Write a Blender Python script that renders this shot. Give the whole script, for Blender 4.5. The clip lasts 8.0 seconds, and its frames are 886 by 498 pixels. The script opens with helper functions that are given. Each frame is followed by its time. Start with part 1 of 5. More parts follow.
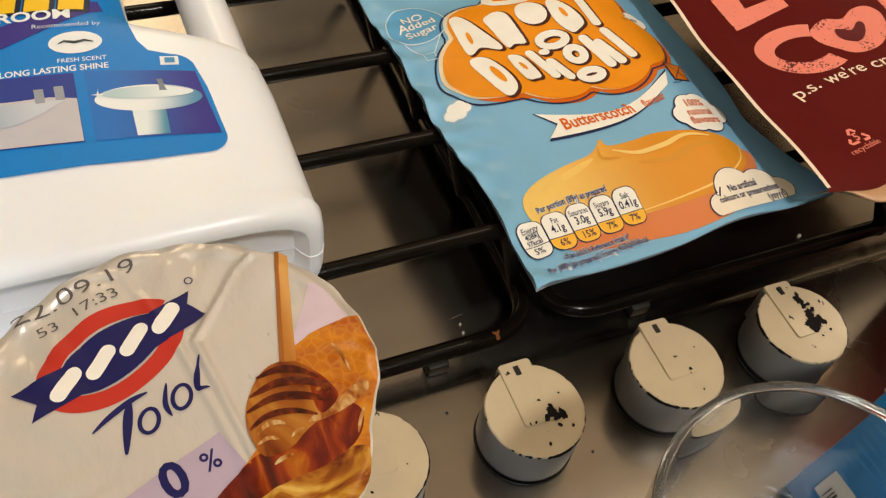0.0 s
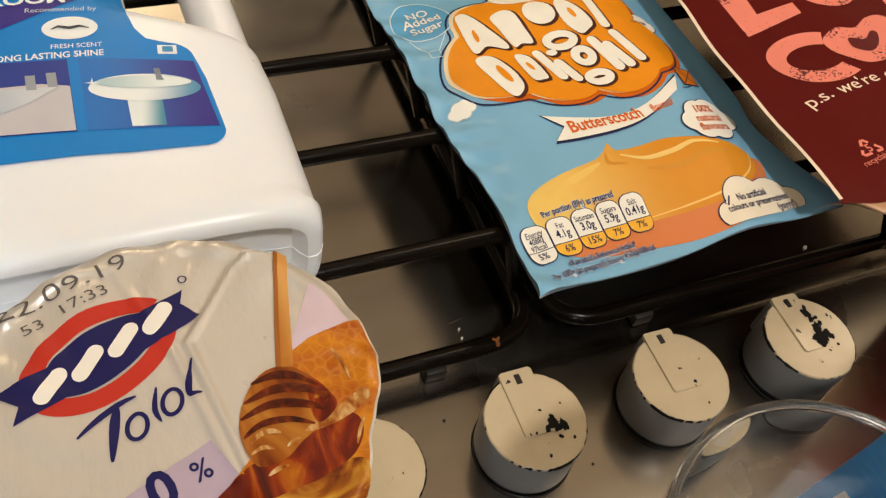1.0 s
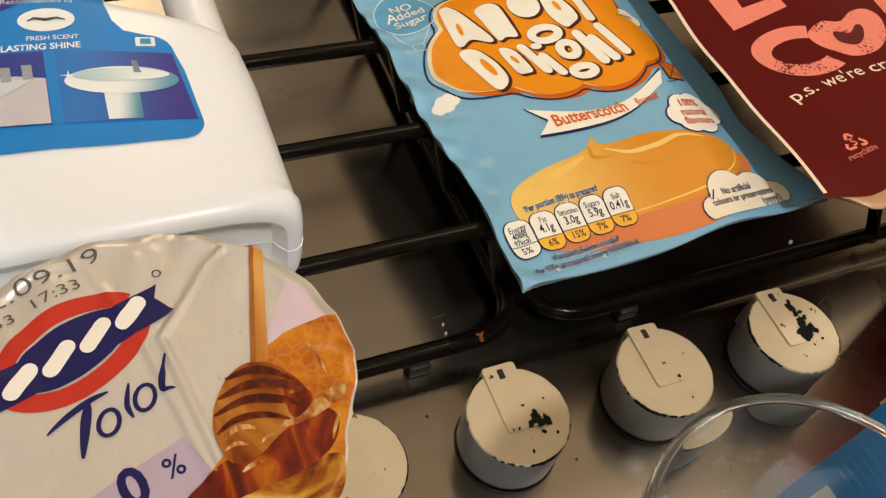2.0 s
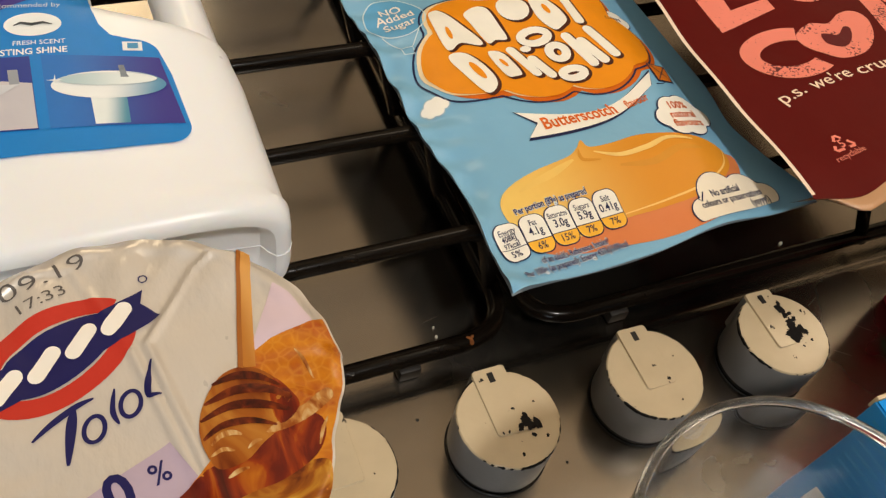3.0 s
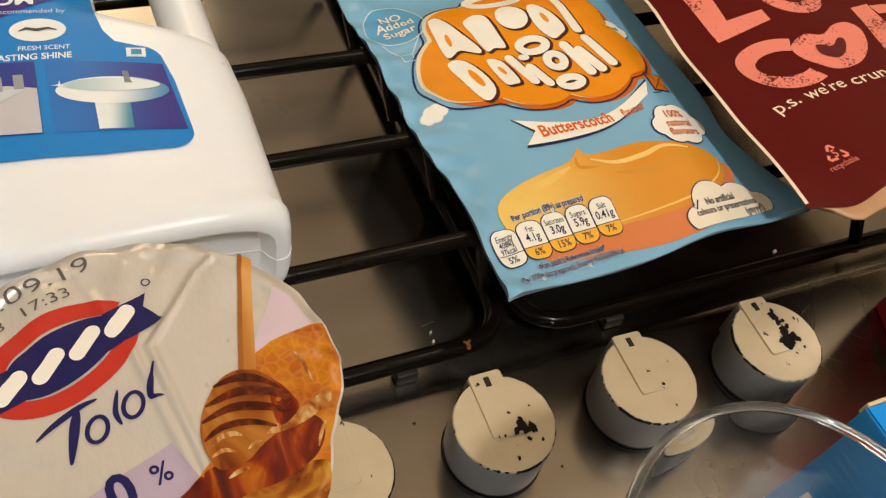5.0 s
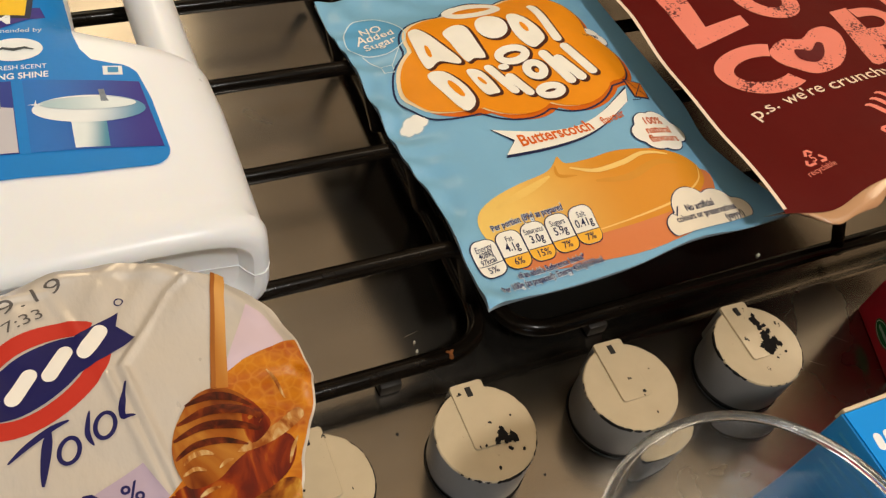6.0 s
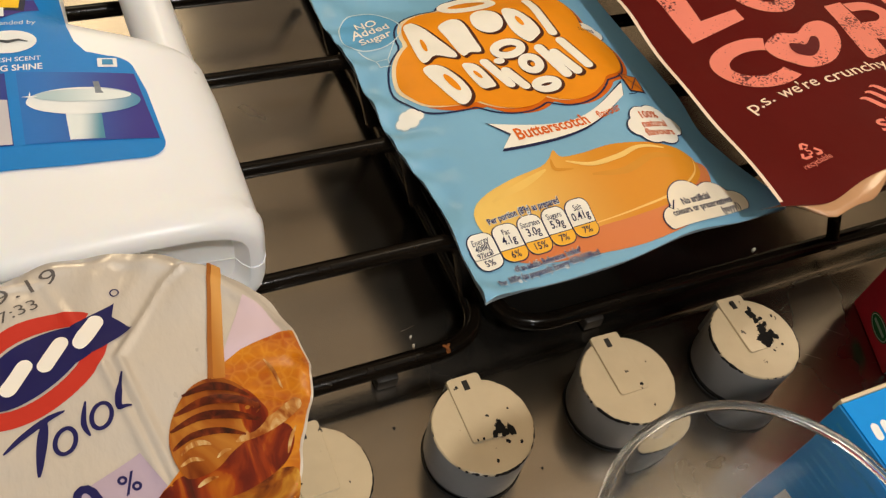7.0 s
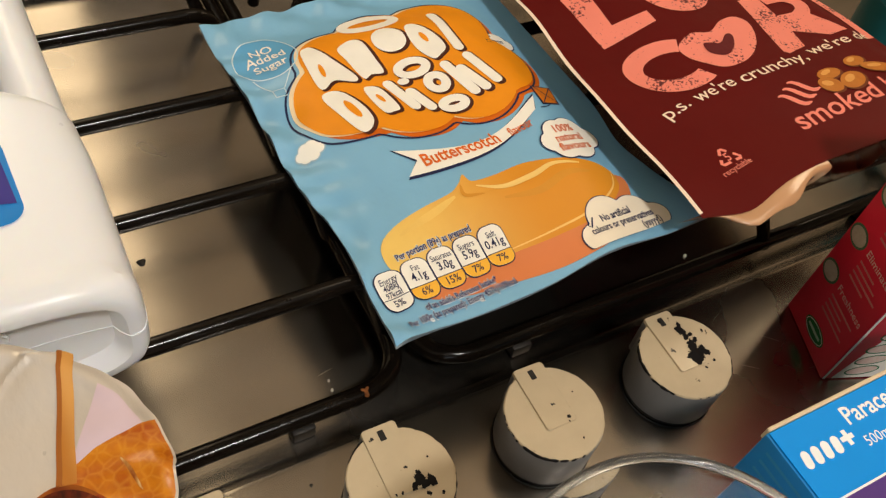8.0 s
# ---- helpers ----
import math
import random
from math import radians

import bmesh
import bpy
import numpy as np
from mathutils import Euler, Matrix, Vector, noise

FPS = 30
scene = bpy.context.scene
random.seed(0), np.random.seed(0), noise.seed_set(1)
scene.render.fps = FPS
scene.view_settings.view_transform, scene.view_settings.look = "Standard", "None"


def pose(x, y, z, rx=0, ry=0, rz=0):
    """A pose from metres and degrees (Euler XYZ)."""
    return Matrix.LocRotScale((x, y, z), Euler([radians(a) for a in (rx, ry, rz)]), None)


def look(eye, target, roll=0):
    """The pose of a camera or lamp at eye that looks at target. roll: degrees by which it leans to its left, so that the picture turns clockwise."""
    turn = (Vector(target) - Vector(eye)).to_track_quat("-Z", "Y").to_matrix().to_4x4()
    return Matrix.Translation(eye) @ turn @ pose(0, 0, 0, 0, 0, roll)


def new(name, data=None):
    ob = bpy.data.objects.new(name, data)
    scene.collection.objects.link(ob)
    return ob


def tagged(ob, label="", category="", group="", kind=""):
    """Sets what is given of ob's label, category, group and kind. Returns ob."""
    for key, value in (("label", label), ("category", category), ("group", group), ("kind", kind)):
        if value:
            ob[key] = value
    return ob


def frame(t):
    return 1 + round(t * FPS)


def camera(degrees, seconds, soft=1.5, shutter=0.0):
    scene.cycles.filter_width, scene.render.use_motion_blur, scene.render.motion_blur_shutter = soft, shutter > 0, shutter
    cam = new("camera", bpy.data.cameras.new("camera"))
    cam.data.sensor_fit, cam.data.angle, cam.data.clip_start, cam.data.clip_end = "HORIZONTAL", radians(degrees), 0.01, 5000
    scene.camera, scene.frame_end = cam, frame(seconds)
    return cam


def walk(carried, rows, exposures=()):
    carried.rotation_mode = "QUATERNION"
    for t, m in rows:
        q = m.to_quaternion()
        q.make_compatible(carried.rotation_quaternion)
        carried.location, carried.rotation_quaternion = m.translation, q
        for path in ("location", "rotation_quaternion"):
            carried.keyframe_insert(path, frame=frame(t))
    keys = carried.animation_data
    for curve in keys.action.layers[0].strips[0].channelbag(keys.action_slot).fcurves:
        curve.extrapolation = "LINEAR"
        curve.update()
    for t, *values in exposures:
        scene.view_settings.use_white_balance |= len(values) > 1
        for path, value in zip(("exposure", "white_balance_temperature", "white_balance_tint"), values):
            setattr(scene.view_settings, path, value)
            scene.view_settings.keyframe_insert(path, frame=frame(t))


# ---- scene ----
cam = camera(55.0, 8.0, 1.3)
PATH = [
    (0, (-0.1570, -0.1118, 0.2770), (-0.0331, 0.1002, -0.0387), 10.86),
    (0.2, (-0.1563, -0.1108, 0.2755), (-0.0312, 0.103, -0.0383), 11.70),
    (0.5, (-0.1565, -0.1094, 0.2710), (-0.0303, 0.1042, -0.0428), 12.49),
    (1, (-0.1574, -0.1056, 0.2703), (-0.0296, 0.1053, -0.0447), 13.05),
    (1.5, (-0.1566, -0.1047, 0.2692), (-0.0278, 0.1047, -0.0463), 13.33),
    (2, (-0.1540, -0.1062, 0.2688), (-0.0232, 0.1021, -0.0466), 13.69),
    (3.5, (-0.1524, -0.1063, 0.2700), (-0.0181, 0.1021, -0.0439), 13.91),
    (4, (-0.1544, -0.1056, 0.2716), (-0.0199, 0.1036, -0.0417), 14.25),
    (4.5, (-0.1554, -0.1068, 0.2706), (-0.0203, 0.1024, -0.0425), 14.67),
    (6, (-0.1476, -0.1087, 0.2758), (-0.0119, 0.1013, -0.0364), 13.57),
    (6.5, (-0.1472, -0.1095, 0.2751), (-0.0105, 0.1006, -0.0367), 13.64),
    (7, (-0.1487, -0.1099, 0.2736), (-0.0103, 0.0993, -0.0380), 13.90),
    (7.5, (-0.1380, -0.1031, 0.2704), (0.0040, 0.1030, -0.0416), 13.16),
    (7.7, (-0.1317, -0.099, 0.2721), (0.0145, 0.1026, -0.0411), 13.45),
    (8, (-0.1223, -0.0987, 0.2717), (0.0303, 0.1018, -0.0390), 12.64),
]
walk(cam, [(t, look(eye, target, roll)) for t, eye, target, roll in PATH])

# ---- world and light ----
world = bpy.data.worlds.new("sky")
scene.world = world
world.use_nodes = True
wn = world.node_tree.nodes
sky = wn.new("ShaderNodeTexSky")
sky.sky_type, sky.sun_disc = "NISHITA", False
sky.sun_elevation, sky.sun_rotation = radians(32), radians(200)
world.node_tree.links.new(sky.outputs[0], wn["Background"].inputs[0])
wn["Background"].inputs[1].default_value = 0.10


def area_lamp(name, place, target, sx, sy, watts, colour):
    data = bpy.data.lights.new(name, "AREA")
    data.shape, data.size, data.size_y, data.energy, data.color = "RECTANGLE", sx, sy, watts, colour
    ob = new(name, data)
    ob.matrix_world = look(place, target)
    return ob


# daylight through the window behind, an added warm fill from the right, two ceiling lamps, an added glow by the wall
area_lamp("window_daylight", (-0.70, -2.15, 0.66), (0.0, 0.0, 0.1), 1.2, 0.9, 12.5, (0.76, 0.88, 1.0))
# weak warm fill added from the right, without a fitting of its own
area_lamp("warm_fill_light", (0.72, 0.16, 0.68), (0.05, 0.05, 0.0), 0.16, 0.16, 0.9, (1.0, 0.78, 0.52))
area_lamp("ceiling_lamp_light", (0.60, 0.05, 1.43), (0.60, 0.05, 0.0), 0.50, 0.44, 2.8, (1.0, 0.82, 0.60))
area_lamp("kitchen_lamp_light", (0.05, -0.72, 1.36), (0.05, 0.05, 0.05), 0.11, 0.11, 11.9, (1.0, 0.948, 0.88))
# unseen lamp, added so the plate mirrors a golden streak at the left
area_lamp("added_wall_glow", (-0.115, 0.440, 0.34), (-0.115, 0.0, 0.34), 0.10, 0.30, 0.48, (1.0, 0.80, 0.52))


# ---- materials ----
def rgb(code):
    """Linear colour from a hex code."""
    v = [int(code[i:i + 2], 16) / 255 for i in (0, 2, 4)]
    return tuple(c / 12.92 if c <= 0.04045 else ((c + 0.055) / 1.055) ** 2.4 for c in v)


def material(name, code, rough=0.5, metal=0.0, vary=0.12, scale=60.0, bump=0.0, bump_scale=300.0, stretch=(1, 1, 1),
             second=None, spots=0.0, spot_scale=220.0, coat=0.0, trans=0.0, ior=1.45, sub=0.0, bump_far=0.0002, spec=0.5):
    m = bpy.data.materials.new(name)
    m.use_nodes = True
    nt = m.node_tree
    n, k = nt.nodes, nt.links
    p = n["Principled BSDF"]
    c = rgb(code)
    geo = n.new("ShaderNodeTexCoord")
    mp = n.new("ShaderNodeMapping")
    mp.inputs["Scale"].default_value = stretch
    k.new(geo.outputs["Object"], mp.inputs["Vector"])
    big = n.new("ShaderNodeTexNoise")
    big.inputs["Scale"].default_value, big.inputs["Detail"].default_value = scale, 5
    fine = n.new("ShaderNodeTexNoise")
    fine.inputs["Scale"].default_value, fine.inputs["Detail"].default_value = bump_scale, 3
    k.new(mp.outputs[0], big.inputs["Vector"])
    k.new(mp.outputs[0], fine.inputs["Vector"])
    ramp = n.new("ShaderNodeMix")
    ramp.data_type = "RGBA"
    lo = tuple(x * (1 - vary) for x in c)
    hi = tuple(min(1, x * (1 + vary)) for x in c) if second is None else rgb(second)
    ramp.inputs["A"].default_value, ramp.inputs["B"].default_value = (*lo, 1), (*hi, 1)
    k.new(big.outputs["Fac"], ramp.inputs["Factor"])
    colour = ramp.outputs["Result"]
    if spots:
        sp = n.new("ShaderNodeTexNoise")
        sp.inputs["Scale"].default_value, sp.inputs["Detail"].default_value = spot_scale, 6
        k.new(mp.outputs[0], sp.inputs["Vector"])
        cut = n.new("ShaderNodeMapRange")
        cut.inputs["From Min"].default_value, cut.inputs["From Max"].default_value = 0.72 - spots * 0.2, 0.74 - spots * 0.2
        k.new(sp.outputs["Fac"], cut.inputs["Value"])
        mx = n.new("ShaderNodeMix")
        mx.data_type = "RGBA"
        mx.inputs["B"].default_value = (0.02, 0.019, 0.018, 1)
        k.new(cut.outputs[0], mx.inputs["Factor"])
        k.new(colour, mx.inputs["A"])
        colour = mx.outputs["Result"]
    k.new(colour, p.inputs["Base Color"])
    rr = n.new("ShaderNodeMapRange")
    rr.inputs["To Min"].default_value, rr.inputs["To Max"].default_value = max(0.02, rough * 0.8), min(1, rough * 1.25)
    k.new(fine.outputs["Fac"], rr.inputs["Value"])
    k.new(rr.outputs[0], p.inputs["Roughness"])
    p.inputs["Metallic"].default_value = metal
    p.inputs["Specular IOR Level"].default_value = spec
    p.inputs["Coat Weight"].default_value = coat
    p.inputs["Coat Roughness"].default_value = 0.12
    p.inputs["Transmission Weight"].default_value = trans
    p.inputs["IOR"].default_value = ior
    if sub:
        p.inputs["Subsurface Weight"].default_value = sub
        p.inputs["Subsurface Radius"].default_value = (0.004, 0.003, 0.002)
    if bump:
        b = n.new("ShaderNodeBump")
        b.inputs["Strength"].default_value, b.inputs["Distance"].default_value = bump, bump_far
        mixh = n.new("ShaderNodeMath")
        mixh.operation = "ADD"
        k.new(fine.outputs["Fac"], mixh.inputs[0])
        k.new(big.outputs["Fac"], mixh.inputs[1])
        k.new(mixh.outputs[0], b.inputs["Height"])
        k.new(b.outputs[0], p.inputs["Normal"])
    return m


M = {}
M["steel"] = material("brushed_steel", "908980", 0.20, 1.0, 0.26, 55, 0.05, 1400, (0.35, 1, 1), bump_far=0.00012)
sp = M["steel"].node_tree
axis = sp.nodes.new("ShaderNodeCombineXYZ")
axis.inputs[0].default_value = 1.0
sp.links.new(axis.outputs[0], sp.nodes["Principled BSDF"].inputs["Tangent"])
sp.nodes["Principled BSDF"].inputs["Anisotropic"].default_value = 0.7
sp.nodes["Principled BSDF"].inputs["Anisotropic Rotation"].default_value = 0.25
# wiped smudges: the gloss changes in broad soft patches and thin streaks
where, wipe, gloss = sp.nodes.new("ShaderNodeTexCoord"), sp.nodes.new("ShaderNodeTexNoise"), sp.nodes.new("ShaderNodeMapRange")
wipe.inputs["Scale"].default_value, wipe.inputs["Detail"].default_value, wipe.inputs["Distortion"].default_value = 15, 4, 0.25
gloss.inputs["From Min"].default_value, gloss.inputs["From Max"].default_value = 0.3, 0.7
gloss.inputs["To Min"].default_value, gloss.inputs["To Max"].default_value = 0.17, 0.29
sp.links.new(where.outputs["Object"], wipe.inputs["Vector"])
sp.links.new(wipe.outputs["Fac"], gloss.inputs["Value"])
sp.links.new(gloss.outputs[0], sp.nodes["Principled BSDF"].inputs["Roughness"])
M["enamel"] = material("black_enamel", "0d0a08", 0.15, 0.0, 0.3, 160, 0.22, 420, second="18120c", spec=0.20)
M["rust"] = material("rust", "4a2410", 0.9, 0.0, 0.5, 900, 0.8, 1200, second="b0682a")
M["clip"] = material("dull_metal_clip", "221e1a", 0.5, 0.0, 0.2, 200, 0.2, 500)
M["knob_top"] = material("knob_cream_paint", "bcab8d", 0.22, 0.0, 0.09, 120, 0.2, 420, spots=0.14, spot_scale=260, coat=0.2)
# knob sides and fin: a darker grey than the cream caps
M["knob_side"] = material("knob_side_grey", "767472", 0.36, 0.0, 0.08, 80, 0.1, 500)
M["black"] = material("black_plastic", "100f0e", 0.5, 0.0, 0.2, 200)
M["bare"] = material("chipped_dark_plastic", "0f0d0d", 0.7, 0.0, 0.3, 400, 0.4, 700, spec=0.2)
M["white_plastic"] = material("white_plastic", "f1f4f9", 0.30, 0.0, 0.02, 25, 0.05, 300, sub=0.15)
M["film_blue"] = material("sachet_blue_film", "7eb3d2", 0.40, 0.0, 0.05, 40, 0.5, 110, coat=0.30, spec=0.3, bump_far=0.0007)
M["film_back"] = material("sachet_foil_back", "9aa3a8", 0.35, 0.6, 0.1, 60)
M["maroon"] = material("pouch_maroon_film", "590f0d", 0.44, 0.0, 0.14, 30, 0.4, 70, spec=0.10, bump_far=0.0005)
M["cream_film"] = material("pouch_cream_film", "f3dcc4", 0.22, 0.0, 0.05, 60, 0.4, 90, coat=0.4)
M["gusset"] = material("pouch_peach_film", "c4946a", 0.25, 0.0, 0.1, 60, 0.5, 80, trans=0.1, coat=0.4)
M["window_film"] = material("pouch_clear_film", "5e3022", 0.25, 0.0, 0.1, 60, 0.3, 80, trans=0.85, ior=1.08, spec=0.12)
M["corn"] = material("roasted_corn", "b5702c", 0.55, 0.0, 0.3, 120, 0.4, 400)
M["foil_lid"] = material("lid_paper_foil", "cbc2b6", 0.30, 0.14, 0.05, 45, 0.7, 330, coat=0.5, bump_far=0.0005, stretch=(1, 0.5, 1))
M["pot_plastic"] = material("pot_white_plastic", "eeeae2", 0.4, 0.0, 0.02, 40)
M["red_card"] = material("red_card", "dc2640", 0.38, 0.0, 0.07, 60, 0.1, 300, coat=0.2)
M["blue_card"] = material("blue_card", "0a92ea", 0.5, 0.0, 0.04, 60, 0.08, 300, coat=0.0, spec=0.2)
# same blue card, darkened in colour for the sides away from the light
M["blue_shaded"] = material("blue_card_shaded", "1a86d0", 0.36, 0.0, 0.05, 60, 0.08, 300, coat=0.2)
M["raw_card"] = material("raw_card_edge", "d9c4a2", 0.85, 0.0, 0.08, 300, 0.3, 700)
M["wall"] = material("cream_wall_paint", "cdb99c", 0.8, 0.0, 0.06, 6, 0.2, 200)
M["ceiling"] = material("white_ceiling_paint", "e3dccf", 0.85, 0.0, 0.04, 5, 0.2, 150)
M["worktop"] = material("dark_worktop", "3a2d25", 0.4, 0.0, 0.3, 70, 0.1, 300)
M["floor"] = material("brown_floor", "6d5743", 0.6, 0.0, 0.2, 12)
# for the added panel that the steel mirrors as a dark zone
M["dark_panel"] = material("unseen_dark_panel", "1e1710", 0.3, 0.0, 0.3, 14, 0.1, 120)
M["teal"] = material("teal_plastic", "1f6f74", 0.35, 0.0, 0.1, 60)


def ink(code, rough=0.46, vary=0.06, scale=120, second=None, coat=0.0):
    key = "ink_" + code + (second or "")
    if key not in M:
        M[key] = material("print_" + code + (second or ""), code, rough, 0.0, vary, scale, 0.45, 120, second=second, coat=coat, spec=0.28, bump_far=0.0004)
    return M[key]


def fade_ink(a, b, start, end):
    """Print that runs from one ink to another between two points of the plan."""
    m = material("print_fade_" + a + b, a, 0.46, 0.0, 0.05, 150, 0.4, 120, spec=0.28, bump_far=0.0004)
    nt = m.node_tree
    n, k = nt.nodes, nt.links
    tc = n.new("ShaderNodeTexCoord")
    d = Vector((end[0] - start[0], end[1] - start[1], 0))
    dot = n.new("ShaderNodeVectorMath")
    dot.operation = "DOT_PRODUCT"
    dot.inputs[1].default_value = d / d.length_squared
    k.new(tc.outputs["Object"], dot.inputs[0])
    off = n.new("ShaderNodeMapRange")
    off.interpolation_type = "SMOOTHSTEP"
    base = (start[0] * d.x + start[1] * d.y) / d.length_squared
    off.inputs["From Min"].default_value, off.inputs["From Max"].default_value = base, base + 1
    k.new(dot.outputs["Value"], off.inputs["Value"])
    mx = n.new("ShaderNodeMix")
    mx.data_type = "RGBA"
    mx.inputs["B"].default_value = (*rgb(b), 1)
    old = n["Principled BSDF"].inputs["Base Color"].links[0].from_socket
    k.new(off.outputs[0], mx.inputs["Factor"])
    k.new(old, mx.inputs["A"])
    k.new(mx.outputs["Result"], n["Principled BSDF"].inputs["Base Color"])
    return m


def clear_glass(name, clear):
    m = bpy.data.materials.new(name)
    m.use_nodes = True
    p = m.node_tree.nodes["Principled BSDF"]
    p.inputs["Base Color"].default_value = (0.95, 0.975, 0.985, 1)
    p.inputs["Roughness"].default_value, p.inputs["Transmission Weight"].default_value, p.inputs["IOR"].default_value = 0.0, clear, 1.47
    return m


M["glass"], M["glass_rim"] = clear_glass("clear_glass", 0.99), clear_glass("rounded_glass_rim", 0.985)


def sharpen_mix(m, lo, hi):
    """Widen the play of a material's two colours."""
    nt = m.node_tree
    mix = next(n for n in nt.nodes if n.bl_idname == "ShaderNodeMix")
    fac = mix.inputs["Factor"].links[0].from_socket
    mr = nt.nodes.new("ShaderNodeMapRange")
    mr.inputs["From Min"].default_value, mr.inputs["From Max"].default_value = lo, hi
    nt.links.new(fac, mr.inputs["Value"])
    nt.links.new(mr.outputs[0], mix.inputs["Factor"])
    return m


def honey_print():
    """Honeycomb print: amber cells with darker walls."""
    m = material("print_honeycomb", "d6830e", 0.3, 0.0, 0.1, 130, 0.5, 160, second="962a04", coat=0.2, bump_far=0.0004)
    sharpen_mix(m, 0.36, 0.72)
    nt = m.node_tree
    n, k = nt.nodes, nt.links
    v = n.new("ShaderNodeTexVoronoi")
    v.feature = "DISTANCE_TO_EDGE"
    v.inputs["Scale"].default_value = 430
    tc = n.new("ShaderNodeTexCoord")
    k.new(tc.outputs["Object"], v.inputs["Vector"])
    r = n.new("ShaderNodeMapRange")
    r.inputs["From Max"].default_value = 0.16
    r.inputs["To Min"].default_value = 0.74
    k.new(v.outputs[0], r.inputs["Value"])
    mx = n.new("ShaderNodeMix")
    mx.data_type = "RGBA"
    mx.inputs["A"].default_value = (*rgb("e0a03c"), 1)
    old = n["Principled BSDF"].inputs["Base Color"].links[0].from_socket
    k.new(r.outputs[0], mx.inputs["Factor"])
    k.new(old, mx.inputs["B"])
    k.new(mx.outputs["Result"], n["Principled BSDF"].inputs["Base Color"])
    return m


def painted(name, stops, scale, twist=1.5, stretch=(1, 1, 1), rough=0.4, coat=0.0):
    """Print of a photographed thing: several inks that run into one another in swirls."""
    m = material(name, stops[0][1], rough, 0.0, 0.0, 60, 0.45, 160, coat=coat, spec=0.28, bump_far=0.0004)
    nt = m.node_tree
    n, k = nt.nodes, nt.links
    tc, mp, g, r = n.new("ShaderNodeTexCoord"), n.new("ShaderNodeMapping"), n.new("ShaderNodeTexNoise"), n.new("ShaderNodeValToRGB")
    mp.inputs["Scale"].default_value = stretch
    mp.inputs["Rotation"].default_value = (0, 0, radians(35))
    g.inputs["Scale"].default_value, g.inputs["Detail"].default_value, g.inputs["Distortion"].default_value = scale, 4, twist
    k.new(tc.outputs["Object"], mp.inputs["Vector"])
    k.new(mp.outputs[0], g.inputs["Vector"])
    k.new(g.outputs["Fac"], r.inputs["Fac"])
    ramp = r.color_ramp
    while len(ramp.elements) < len(stops):
        ramp.elements.new(0.5)
    for el, (at, code) in zip(ramp.elements, stops):
        el.position, el.color = at, (*rgb(code), 1)
    k.new(r.outputs["Color"], n["Principled BSDF"].inputs["Base Color"])
    return m


def stamped(code, dark):
    """Rubber-stamp print: a flat ink with worn grains where the film shows through."""
    m = material("print_stamped_" + code, code, 0.34, 0.0, 0.06, 80, 0.2, 200)
    nt = m.node_tree
    n, k = nt.nodes, nt.links
    tc = n.new("ShaderNodeTexCoord")
    g = n.new("ShaderNodeTexNoise")
    g.inputs["Scale"].default_value, g.inputs["Detail"].default_value = 900, 2
    z = n.new("ShaderNodeTexNoise")
    z.inputs["Scale"].default_value = 65
    k.new(tc.outputs["Object"], g.inputs["Vector"])
    k.new(tc.outputs["Object"], z.inputs["Vector"])
    a = n.new("ShaderNodeMath")
    a.operation = "ADD"
    k.new(g.outputs["Fac"], a.inputs[0])
    k.new(z.outputs["Fac"], a.inputs[1])
    r = n.new("ShaderNodeMapRange")
    r.inputs["From Min"].default_value, r.inputs["From Max"].default_value = 1.15, 1.19
    k.new(a.outputs[0], r.inputs["Value"])
    mx = n.new("ShaderNodeMix")
    mx.data_type = "RGBA"
    mx.inputs["B"].default_value = (*rgb(dark), 1)
    old = n["Principled BSDF"].inputs["Base Color"].links[0].from_socket
    k.new(r.outputs[0], mx.inputs["Factor"])
    k.new(old, mx.inputs["A"])
    k.new(mx.outputs["Result"], n["Principled BSDF"].inputs["Base Color"])
    return m


M["honey"] = honey_print()
M["pudding"] = fade_ink("f3cb6c", "dc9128", (-0.036, 0.046), (0.026, 0.056))
M["amber"] = painted("print_amber_honey", ((0.32, "360a02"), (0.48, "661804"), (0.60, "8e3206"), (0.74, "c07418")), 95, 2.2, (1, 0.45, 1), coat=0.2)
M["gold"] = painted("print_gold_honey", ((0.30, "5e2404"), (0.46, "94500c"), (0.60, "b98024"), (0.76, "d4aa50")), 120, 2.0, (0.5, 1, 1), coat=0.2)
M["gleam"] = painted("print_honey_gleam", ((0.32, "8a4410"), (0.50, "b98040"), (0.70, "dcc48e")), 260, 1.5, (1, 0.4, 1))
M["dipper"] = painted("print_dipper_wood", ((0.30, "6a2a06"), (0.50, "9a5416"), (0.72, "bd8030")), 130, 1.0, (1, 0.35, 1))
M["stamp"] = stamped("ee8672", "5a1a20")


# ---- mesh helpers ----
def thing(name, label, category, place=(0, 0, 0), group="", kind=""):
    ob = new(name)
    ob.empty_display_size = 0.01
    ob.location = place
    return tagged(ob, label, category, group, kind)


def mesh_of(name, bm, mat, smooth=True):
    me = bpy.data.meshes.new(name)
    bmesh.ops.recalc_face_normals(bm, faces=bm.faces) if len(bm.faces) < 60000 else None
    bm.to_mesh(me)
    bm.free()
    me.materials.append(mat)
    if smooth:
        me.polygons.foreach_set("use_smooth", [True] * len(me.polygons))
        me.set_sharp_from_angle(angle=radians(35))
    return me


def part(name, bm, mat, parent, label="", smooth=True):
    ob = new(name, mesh_of(name, bm, mat, smooth))
    ob.parent = parent
    if parent is not None:
        if parent.parent is None:
            ob.matrix_parent_inverse = Matrix.Translation(-parent.location)
    return tagged(ob, label)


